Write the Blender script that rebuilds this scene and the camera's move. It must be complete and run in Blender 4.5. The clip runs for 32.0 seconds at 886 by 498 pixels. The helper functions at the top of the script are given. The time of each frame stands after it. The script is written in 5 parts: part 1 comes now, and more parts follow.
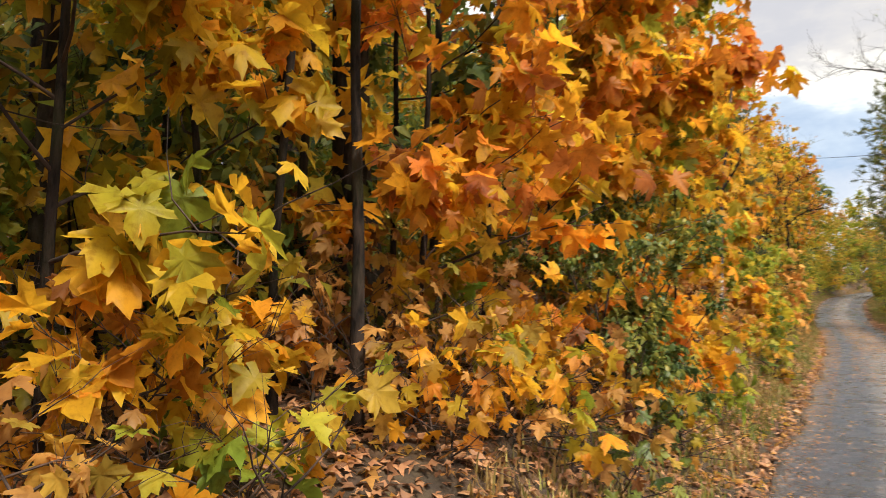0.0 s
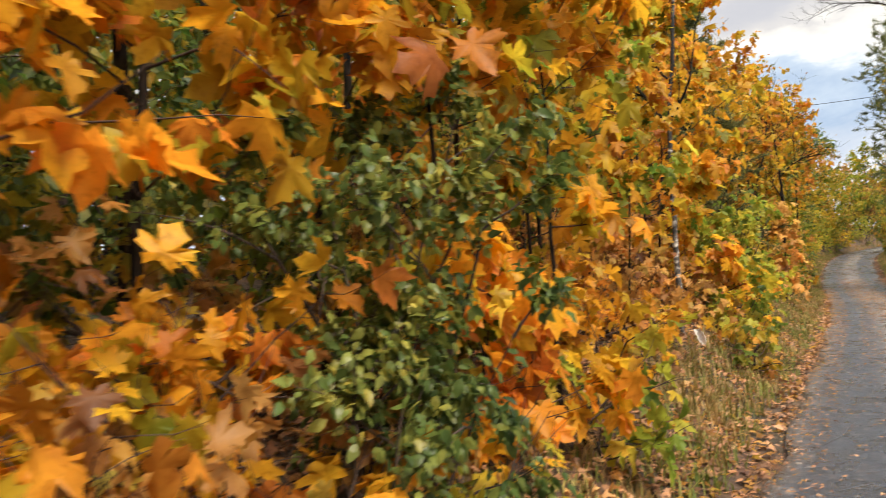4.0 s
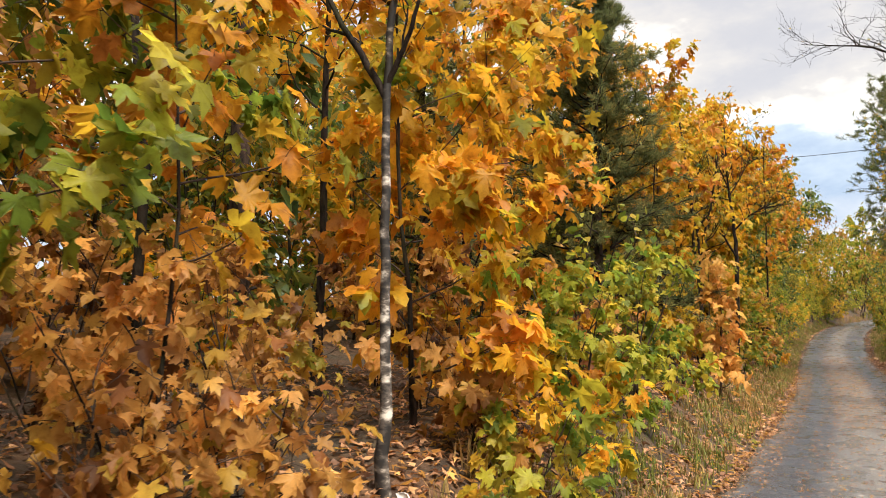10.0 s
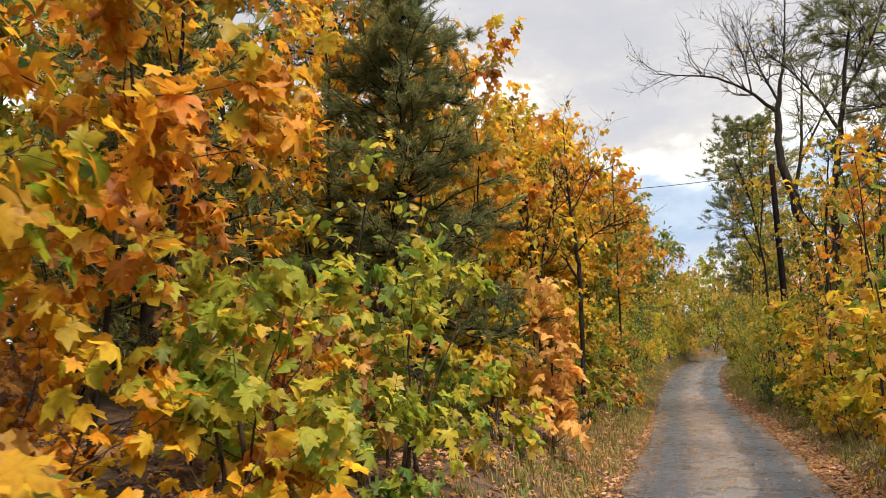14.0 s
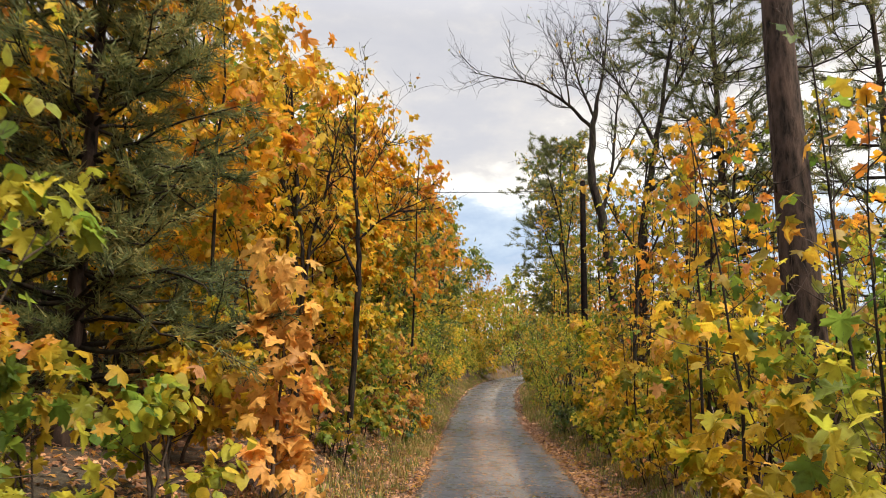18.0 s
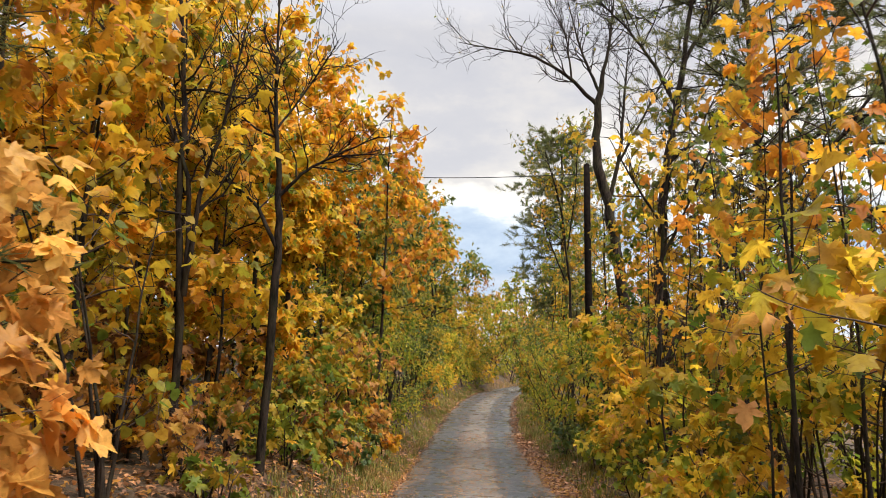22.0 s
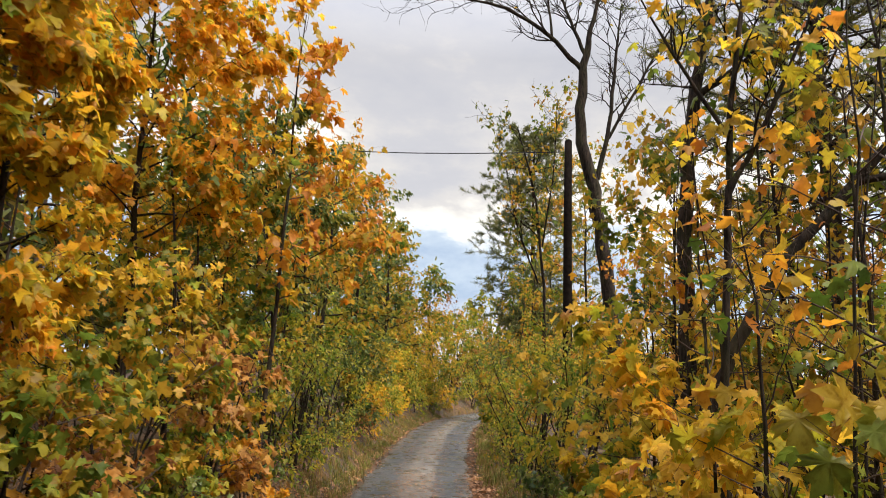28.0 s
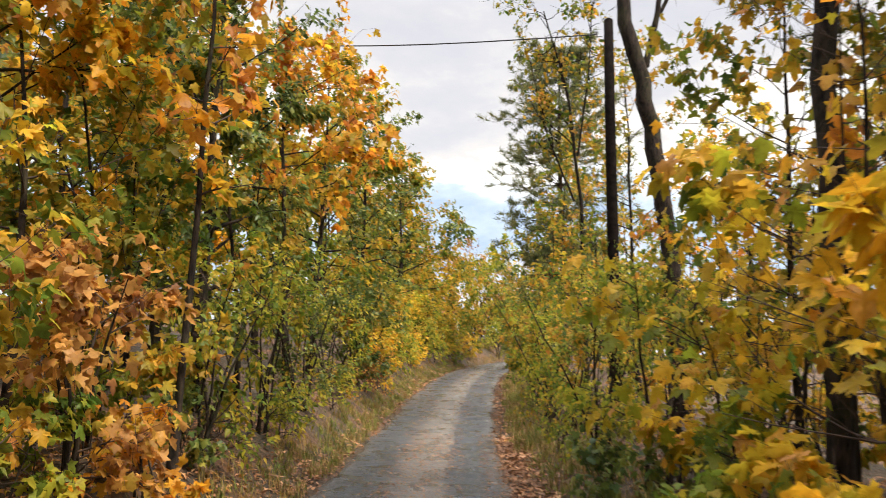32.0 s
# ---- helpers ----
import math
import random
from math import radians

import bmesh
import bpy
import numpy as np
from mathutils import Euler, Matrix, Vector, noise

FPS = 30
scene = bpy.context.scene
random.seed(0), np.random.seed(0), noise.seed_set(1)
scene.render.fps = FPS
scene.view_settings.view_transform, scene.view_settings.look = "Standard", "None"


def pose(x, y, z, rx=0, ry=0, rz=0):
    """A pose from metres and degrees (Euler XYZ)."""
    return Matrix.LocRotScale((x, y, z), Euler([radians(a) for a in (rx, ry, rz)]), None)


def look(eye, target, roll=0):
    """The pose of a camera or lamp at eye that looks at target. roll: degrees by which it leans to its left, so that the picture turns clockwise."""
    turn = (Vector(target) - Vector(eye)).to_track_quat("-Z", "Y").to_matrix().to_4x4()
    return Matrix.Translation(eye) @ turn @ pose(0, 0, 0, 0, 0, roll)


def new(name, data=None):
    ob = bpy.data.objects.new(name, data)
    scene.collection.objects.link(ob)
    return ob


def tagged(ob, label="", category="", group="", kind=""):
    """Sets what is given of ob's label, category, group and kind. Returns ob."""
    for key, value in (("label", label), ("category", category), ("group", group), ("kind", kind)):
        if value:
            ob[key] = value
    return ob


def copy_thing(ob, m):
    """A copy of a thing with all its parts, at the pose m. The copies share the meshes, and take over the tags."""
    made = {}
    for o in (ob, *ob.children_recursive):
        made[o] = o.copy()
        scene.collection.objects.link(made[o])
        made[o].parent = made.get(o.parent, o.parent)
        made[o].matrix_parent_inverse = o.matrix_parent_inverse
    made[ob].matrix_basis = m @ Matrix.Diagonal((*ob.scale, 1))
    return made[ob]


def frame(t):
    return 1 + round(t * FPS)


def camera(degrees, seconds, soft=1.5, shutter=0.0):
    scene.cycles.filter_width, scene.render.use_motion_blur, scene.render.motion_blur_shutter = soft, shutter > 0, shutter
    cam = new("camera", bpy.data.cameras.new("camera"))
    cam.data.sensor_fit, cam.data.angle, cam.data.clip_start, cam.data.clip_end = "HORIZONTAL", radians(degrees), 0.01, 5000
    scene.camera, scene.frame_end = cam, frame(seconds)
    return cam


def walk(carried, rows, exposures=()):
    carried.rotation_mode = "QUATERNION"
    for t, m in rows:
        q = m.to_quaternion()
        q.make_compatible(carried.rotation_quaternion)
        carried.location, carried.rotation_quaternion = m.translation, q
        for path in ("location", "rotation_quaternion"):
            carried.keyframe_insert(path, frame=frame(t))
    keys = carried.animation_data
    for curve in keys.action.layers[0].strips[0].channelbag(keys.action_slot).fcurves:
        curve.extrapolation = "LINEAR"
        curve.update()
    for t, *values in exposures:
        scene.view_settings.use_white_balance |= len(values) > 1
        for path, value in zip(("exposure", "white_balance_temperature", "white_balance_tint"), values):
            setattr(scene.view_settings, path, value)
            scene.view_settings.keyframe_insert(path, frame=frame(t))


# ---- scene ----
# ---- camera ----
cam = camera(62.00, 32.0, 0.6, 0.4)
PATH = [
    (0, (0.660, -1.000, 1.523), (-1.863, 3.310, 1.770), 0.96),
    (0.5, (0.671, -0.609, 1.546), (-2.304, 3.398, 1.856), -0.53),
    (1, (0.641, -0.232, 1.619), (-2.404, 3.652, 2.423), -3.82),
    (1.5, (0.643, 0.262, 1.568), (-2.514, 4.101, 2.117), -1.45),
    (2, (0.576, 0.675, 1.498), (-2.566, 4.563, 1.618), 0.16),
    (2.5, (0.519, 1.114, 1.495), (-2.455, 5.133, 1.442), -0.41),
    (3, (0.594, 1.551, 1.485), (-2.383, 5.566, 1.352), -0.99),
    (3.5, (0.612, 1.951, 1.496), (-2.311, 6.007, 1.432), -2.02),
    (4, (0.672, 2.389, 1.507), (-1.896, 6.677, 1.651), -2.95),
    (4.5, (0.700, 2.914, 1.514), (-1.696, 7.301, 1.655), -2.38),
    (6.5, (0.841, 4.636, 1.507), (-1.054, 9.257, 1.727), -3.11),
    (7, (0.935, 5.006, 1.525), (-1.101, 9.570, 1.667), -1.55),
    (7.5, (0.954, 5.468, 1.536), (-1.100, 10.026, 1.616), -2.86),
    (8, (1.008, 5.883, 1.547), (-1.340, 10.294, 1.710), -2.08),
    (8.5, (1.063, 6.263, 1.551), (-1.453, 10.572, 1.870), -2.55),
    (9, (1.129, 6.673, 1.589), (-1.378, 10.977, 2.031), -3.38),
    (9.5, (1.191, 7.078, 1.616), (-1.394, 11.334, 2.062), -1.24),
    (10, (1.150, 7.433, 1.642), (-1.417, 11.697, 2.126), -0.29),
    (10.5, (1.190, 7.761, 1.631), (-1.453, 11.970, 2.179), 1.32),
    (11, (1.203, 8.132, 1.618), (-1.420, 12.351, 2.182), -0.10),
    (11.5, (1.202, 8.536, 1.624), (-0.864, 13.035, 2.327), -0.08),
    (12, (1.188, 8.974, 1.621), (-0.686, 13.541, 2.417), -0.07),
    (12.5, (1.110, 9.432, 1.607), (-0.464, 14.100, 2.463), -0.90),
    (13, (1.062, 9.919, 1.584), (-0.587, 14.552, 2.490), -1.55),
    (13.5, (1.036, 10.319, 1.547), (-0.731, 14.920, 2.389), -2.15),
    (15.5, (0.967, 11.799, 1.571), (-0.851, 16.400, 2.297), -1.65),
    (16, (0.911, 12.103, 1.591), (-0.836, 16.702, 2.485), -2.01),
    (16.5, (0.935, 12.618, 1.603), (-0.431, 17.311, 2.656), -1.24),
    (17, (0.949, 13.024, 1.615), (-0.080, 17.807, 2.645), 0.34),
    (17.5, (0.956, 13.453, 1.609), (0.256, 18.313, 2.551), 0.50),
    (18, (0.962, 13.866, 1.607), (0.359, 18.759, 2.440), 0.73),
    (18.5, (0.940, 14.285, 1.610), (0.344, 19.191, 2.369), 0.81),
    (19, (0.944, 14.670, 1.597), (0.374, 19.579, 2.357), 0.63),
    (19.5, (0.984, 15.081, 1.614), (0.469, 19.971, 2.523), 0.69),
    (20, (1.029, 15.554, 1.621), (0.544, 20.436, 2.583), 0.91),
    (20.5, (1.097, 15.949, 1.621), (0.596, 20.839, 2.533), 1.02),
    (21, (1.117, 16.366, 1.607), (0.574, 21.254, 2.506), 0.92),
    (21.5, (1.115, 16.748, 1.587), (0.536, 21.633, 2.481), 0.88),
    (22, (1.099, 17.200, 1.601), (0.486, 22.080, 2.499), 0.86),
    (22.5, (1.105, 17.632, 1.606), (0.478, 22.511, 2.500), 0.86),
    (23, (1.132, 18.010, 1.609), (0.505, 22.895, 2.475), 0.90),
    (23.5, (1.147, 18.384, 1.599), (0.538, 23.278, 2.425), 0.91),
    (24, (1.186, 18.751, 1.585), (0.586, 23.654, 2.360), 1.00),
    (24.5, (1.211, 19.120, 1.595), (0.601, 24.029, 2.326), 1.12),
    (26.5, (1.135, 20.655, 1.642), (0.455, 25.500, 2.673), 0.55),
    (27, (1.187, 21.215, 1.648), (0.550, 26.047, 2.762), 1.41),
    (27.5, (1.143, 21.638, 1.669), (0.616, 26.482, 2.791), 1.64),
    (28, (1.111, 22.042, 1.651), (0.716, 26.912, 2.712), 2.01),
    (28.5, (1.062, 22.401, 1.634), (0.857, 27.309, 2.570), 2.18),
    (29, (1.059, 22.837, 1.632), (1.362, 27.757, 2.469), 2.20),
    (29.5, (1.061, 23.235, 1.636), (1.667, 28.142, 2.384), 1.86),
    (30, (1.008, 23.713, 1.659), (1.629, 28.636, 2.279), 0.64),
    (30.5, (1.018, 24.183, 1.659), (1.400, 29.137, 2.212), 0.06),
    (31, (1.024, 24.617, 1.664), (1.143, 29.586, 2.208), -0.43),
    (31.5, (1.016, 25.078, 1.595), (0.856, 30.037, 2.221), -0.35),
    (32, (0.992, 25.619, 1.570), (0.452, 30.534, 2.313), 0.44),
]
walk(cam, [(t, look(eye, target, roll)) for t, eye, target, roll in PATH], [(0, 0.60), (4, 0.54), (8, 0.58), (10.5, 0.66), (13, 0.55), (16, 0.60), (19, 0.56), (24, 0.60), (28, 0.52), (30, 0.38), (31, 0.74), (32, 0.80)])

# ---- world, sun ----
SUN_AZ, SUN_EL = radians(114), radians(55)     # azimuth from +y towards +x
world = bpy.data.worlds.new("autumn_sky")
scene.world = world
world.use_nodes = True


def wire_up(tree):
    nodes, links = tree.nodes, tree.links

    def node(kind, **inputs):
        n = nodes.new(kind)
        for key, value in inputs.items():
            slot = n.inputs[int(key[1:])] if key[0] == "i" and key[1:].isdigit() else n.inputs[key.replace("_", " ")]
            if isinstance(value, bpy.types.NodeSocket):
                links.new(value, slot)
            else:
                slot.default_value = value
        return n
    return nodes, links, node


def ramp(n, stops, mode="LINEAR"):
    r = n.color_ramp
    r.interpolation = mode
    while len(r.elements) < len(stops):
        r.elements.new(0.5)
    for e, (p, c) in zip(r.elements, stops):
        e.position, e.color = p, (*c, 1) if len(c) == 3 else c
    return n


def build_sky():
    nodes, links, node = wire_up(world.node_tree)
    nodes.clear()
    sky = node("ShaderNodeTexSky")
    sky.sky_type, sky.sun_disc = "NISHITA", False
    sky.sun_elevation, sky.sun_rotation = SUN_EL, SUN_AZ
    dim = node("ShaderNodeMix")
    dim.data_type, dim.blend_type = "RGBA", "MULTIPLY"
    dim.inputs[0].default_value = 1.0
    links.new(sky.outputs[0], dim.inputs[6])
    dim.inputs[7].default_value = (0.012, 0.012, 0.012, 1)
    coord = node("ShaderNodeTexCoord")
    flat = node("ShaderNodeMapping", Vector=coord.outputs["Generated"])
    flat.inputs["Scale"].default_value = (1.0, 1.0, 2.2)
    big = node("ShaderNodeTexNoise", Vector=flat.outputs[0], Scale=2.1, Detail=3.0, Roughness=0.5)
    fine = node("ShaderNodeTexNoise", Vector=flat.outputs[0], Scale=7.0, Detail=5.0, Roughness=0.6)
    sep = node("ShaderNodeSeparateXYZ", Vector=coord.outputs["Generated"])
    # layers over the horizon: a clear blue gap, a bright torn edge, closed grey cloud above
    sway = node("ShaderNodeMapRange", Value=big.outputs[0], i1=0.3, i2=0.7, i3=-0.09, i4=0.09)
    tear = node("ShaderNodeMapRange", Value=fine.outputs[0], i1=0.3, i2=0.7, i3=-0.07, i4=0.07)
    level = node("ShaderNodeMath", i0=sep.outputs["Z"], i1=sway.outputs[0])
    level = node("ShaderNodeMath", i0=level.outputs[0], i1=tear.outputs[0])
    cloud = ramp(node("ShaderNodeValToRGB", Fac=level.outputs[0]), [
        (0.04, (0.60, 0.60, 0.63)), (0.11, (0.46, 0.50, 0.57)), (0.16, (0.33, 0.41, 0.53)), (0.215, (0.46, 0.53, 0.61)), (0.25, (0.74, 0.74, 0.73)), (0.285, (0.80, 0.76, 0.68)),
        (0.335, (0.56, 0.53, 0.50)), (0.40, (0.46, 0.45, 0.46)), (0.52, (0.40, 0.40, 0.43)), (0.75, (0.55, 0.55, 0.57))])
    mix = node("ShaderNodeMix")
    mix.data_type, mix.blend_type = "RGBA", "ADD"
    mix.inputs[0].default_value = 1.0
    links.new(dim.outputs[2], mix.inputs[6])
    links.new(cloud.outputs[0], mix.inputs[7])
    # an overcast sky grows brighter towards the zenith
    zenith = node("ShaderNodeMapRange", Value=sep.outputs["Z"], i1=0.45, i2=1.0, i3=1.0, i4=3.7)
    bg = node("ShaderNodeBackground", Color=mix.outputs[2], Strength=zenith.outputs[0])
    out = node("ShaderNodeOutputWorld")
    links.new(bg.outputs[0], out.inputs[0])


build_sky()
sun_lamp = bpy.data.lights.new("sun", "SUN")
sun_lamp.energy, sun_lamp.angle, sun_lamp.color = 4.3, radians(16), (1.0, 0.89, 0.73)
sun = new("sun", sun_lamp)
sun.matrix_world = look((30, 16, 20), (30 - math.sin(SUN_AZ) * math.cos(SUN_EL), 16 - math.cos(SUN_AZ) * math.cos(SUN_EL), 20 - math.sin(SUN_EL)))


# ---- materials ----
def material(name):
    m = bpy.data.materials.new(name)
    m.use_nodes = True
    m.node_tree.nodes.clear()
    return (m, *wire_up(m.node_tree))


def finish(m, links, node, shader):
    links.new(shader, node("ShaderNodeOutputMaterial").inputs[0])
    return m


def leaf_material(name, stops, gloss=0.45, glow=0.62):
    """A leaf: its hue is drawn per leaf and drifts through the crown; light shines through it."""
    m, nodes, links, node = material(name)
    geo, info = node("ShaderNodeNewGeometry"), node("ShaderNodeObjectInfo")
    pos = geo.outputs["Position"]
    drift = node("ShaderNodeTexNoise", Vector=pos, Scale=1.1, Detail=2.0)
    drift2 = node("ShaderNodeMapRange", Value=drift.outputs[0], i1=0.3, i2=0.7, i3=-0.26, i4=0.26)
    both = node("ShaderNodeMath", i0=geo.outputs["Random Per Island"], i1=info.outputs["Random"])
    one = node("ShaderNodeMath", i0=both.outputs[0], i1=1.0)
    one.operation = "MODULO"
    squeeze = node("ShaderNodeMapRange", Value=one.outputs[0], i1=0.0, i2=1.0, i3=0.16, i4=0.84)
    pick = node("ShaderNodeMath", i0=squeeze.outputs[0], i1=drift2.outputs[0])
    hue = ramp(node("ShaderNodeValToRGB", Fac=pick.outputs[0]), stops)
    # leaves differ in depth of colour as well as in hue
    depth0 = node("ShaderNodeMath", i0=one.outputs[0], i1=7.31)
    depth0.operation = "MULTIPLY"
    depth1 = node("ShaderNodeMath", i0=depth0.outputs[0])
    depth1.operation = "FRACT"
    depth = node("ShaderNodeMapRange", Value=depth1.outputs[0], i1=0.0, i2=1.0, i3=0.62, i4=1.14)
    hue2 = node("ShaderNodeVectorMath", i0=hue.outputs[0])
    hue2.operation = "SCALE"
    links.new(depth.outputs[0], hue2.inputs["Scale"])
    blot = node("ShaderNodeTexNoise", Vector=pos, Scale=22.0, Detail=4.0, Roughness=0.65)
    blot2 = ramp(node("ShaderNodeValToRGB", Fac=blot.outputs[0]), [(0.32, (0.62, 0.50, 0.36)), (0.46, (0.92, 0.90, 0.86)), (0.62, (1.06, 1.06, 1.0))])
    col = node("ShaderNodeMix")
    col.data_type, col.blend_type = "RGBA", "MULTIPLY"
    col.inputs[0].default_value = 0.8
    links.new(hue2.outputs[0], col.inputs[6])
    links.new(blot2.outputs[0], col.inputs[7])
    vein = node("ShaderNodeTexNoise", Vector=pos, Scale=60.0, Detail=2.0)
    bump = node("ShaderNodeBump", Height=vein.outputs[0], Strength=0.25, Distance=0.01)
    face = node("ShaderNodeBsdfPrincipled", Base_Color=col.outputs[2], Roughness=gloss, Normal=bump.outputs[0])
    face.inputs["Specular IOR Level"].default_value = 0.28
    thin = node("ShaderNodeBsdfTranslucent", Color=col.outputs[2])
    mix = node("ShaderNodeMixShader", Fac=glow)
    links.new(face.outputs[0], mix.inputs[1])
    links.new(thin.outputs[0], mix.inputs[2])
    return finish(m, links, node, mix.outputs[0])


def bark_material(name, dark, light, scale=9.0, stretch=0.25, bumpy=0.7, moss=0.0, cells=1.0):
    m, nodes, links, node = material(name)
    coord = node("ShaderNodeTexCoord")
    place = node("ShaderNodeMapping", Vector=coord.outputs["Object"])
    place.inputs["Scale"].default_value = (1, 1, stretch)
    n1 = node("ShaderNodeTexNoise", Vector=place.outputs[0], Scale=scale, Detail=7.0, Roughness=0.7)
    warp = node("ShaderNodeVectorMath", i0=n1.outputs["Color"])
    warp.operation = "SCALE"
    warp.inputs["Scale"].default_value = 0.18
    bent = node("ShaderNodeVectorMath", i0=place.outputs[0], i1=warp.outputs[0])
    v0 = node("ShaderNodeTexVoronoi", Vector=bent.outputs[0], Scale=scale * 2.2)
    v = node("ShaderNodeMath", i0=v0.outputs[0], i1=cells)
    v.operation = "MULTIPLY"
    h = node("ShaderNodeMath", i0=n1.outputs[0], i1=v.outputs[0])
    tone = node("ShaderNodeMapRange", Value=h.outputs[0], i1=0.38 + 0.17 * cells, i2=0.75 + 0.6 * cells)
    c = ramp(node("ShaderNodeValToRGB", Fac=tone.outputs[0]), [(0.1, dark), (0.9, light)])
    colour = c.outputs[0]
    if moss:
        n2 = node("ShaderNodeTexNoise", Vector=coord.outputs["Object"], Scale=2.6, Detail=5.0)
        f = node("ShaderNodeMapRange", Value=n2.outputs[0], i1=0.48, i2=0.68, i3=0.0, i4=moss)
        mx = node("ShaderNodeMix")
        mx.data_type = "RGBA"
        links.new(f.outputs[0], mx.inputs[0])
        links.new(colour, mx.inputs[6])
        mx.inputs[7].default_value = (0.09, 0.11, 0.03, 1)
        colour = mx.outputs[2]
    b = node("ShaderNodeBump", Height=h.outputs[0], Strength=bumpy, Distance=0.02)
    s = node("ShaderNodeBsdfPrincipled", Base_Color=colour, Roughness=0.9, Normal=b.outputs[0])
    s.inputs["Specular IOR Level"].default_value = 0.15
    return finish(m, links, node, s.outputs[0])


def birch_material():
    m, nodes, links, node = material("birch_bark")
    coord = node("ShaderNodeTexCoord")
    place = node("ShaderNodeMapping", Vector=coord.outputs["Object"])
    place.inputs["Scale"].default_value = (9, 9, 17)
    n = node("ShaderNodeTexNoise", Vector=place.outputs[0], Scale=1.0, Detail=4.0, Roughness=0.6)
    patch = node("ShaderNodeTexNoise", Vector=coord.outputs["Object"], Scale=4.5, Detail=3.0)
    total = node("ShaderNodeMath", i0=n.outputs[0], i1=patch.outputs[0])
    sep = node("ShaderNodeSeparateXYZ", Vector=coord.outputs["Object"])
    # backlight put into the colour: the patches grow darker up the trunk
    backlit_dark = node("ShaderNodeMapRange", Value=sep.outputs["Z"], i1=1.3, i2=2.6, i3=-0.03, i4=-0.14)
    total = node("ShaderNodeMath", i0=total.outputs[0], i1=backlit_dark.outputs[0])
    half = node("ShaderNodeMath", i0=total.outputs[0], i1=0.5)
    half.operation = "MULTIPLY"
    c = ramp(node("ShaderNodeValToRGB", Fac=half.outputs[0]), [(0.44, (0.015, 0.012, 0.010)), (0.50, (0.10, 0.08, 0.065)), (0.57, (0.66, 0.60, 0.52))])
    b = node("ShaderNodeBump", Height=total.outputs[0], Strength=0.4, Distance=0.01)
    s = node("ShaderNodeBsdfPrincipled", Base_Color=c.outputs[0], Roughness=0.7, Normal=b.outputs[0])
    return finish(m, links, node, s.outputs[0])


def plain_material(name, c1, c2, scale, rough=0.7, bump=0.2, sheen=0.5):
    m, nodes, links, node = material(name)
    coord = node("ShaderNodeTexCoord")
    n = node("ShaderNodeTexNoise", Vector=coord.outputs["Object"], Scale=scale, Detail=6.0, Roughness=0.65)
    c = ramp(node("ShaderNodeValToRGB", Fac=n.outputs[0]), [(0.35, c1), (0.65, c2)])
    b = node("ShaderNodeBump", Height=n.outputs[0], Strength=bump, Distance=0.02)
    s = node("ShaderNodeBsdfPrincipled", Base_Color=c.outputs[0], Roughness=rough, Normal=b.outputs[0])
    s.inputs["Specular IOR Level"].default_value = sheen
    return finish(m, links, node, s.outputs[0])


def blade_material(name, stops, glow=0.3):
    return leaf_material(name, stops, 0.6, glow)


def ground_material():
    m, nodes, links, node = material("forest_floor")
    coord = node("ShaderNodeTexCoord")
    n1 = node("ShaderNodeTexNoise", Vector=coord.outputs["Object"], Scale=0.7, Detail=5.0, Roughness=0.6)
    n2 = node("ShaderNodeTexVoronoi", Vector=coord.outputs["Object"], Scale=9.0)
    n3 = node("ShaderNodeTexNoise", Vector=coord.outputs["Object"], Scale=14.0, Detail=6.0, Roughness=0.7)
    leafy = ramp(node("ShaderNodeValToRGB", Fac=n2.outputs["Color"]), [(0.1, (0.036, 0.019, 0.011)), (0.5, (0.095, 0.046, 0.021)), (0.9, (0.19, 0.092, 0.04))])
    earth = ramp(node("ShaderNodeValToRGB", Fac=n3.outputs[0]), [(0.35, (0.024, 0.017, 0.011)), (0.7, (0.075, 0.056, 0.027))])
    f = node("ShaderNodeMapRange", Value=n1.outputs[0], i1=0.38, i2=0.6)
    mx = node("ShaderNodeMix")
    mx.data_type = "RGBA"
    links.new(f.outputs[0], mx.inputs[0])
    links.new(leafy.outputs[0], mx.inputs[6])
    links.new(earth.outputs[0], mx.inputs[7])
    h = node("ShaderNodeMath", i0=n2.outputs[0], i1=n3.outputs[0])
    b = node("ShaderNodeBump", Height=h.outputs[0], Strength=0.9, Distance=0.05)
    s = node("ShaderNodeBsdfPrincipled", Base_Color=mx.outputs[2], Roughness=0.9, Normal=b.outputs[0])
    return finish(m, links, node, s.outputs[0])


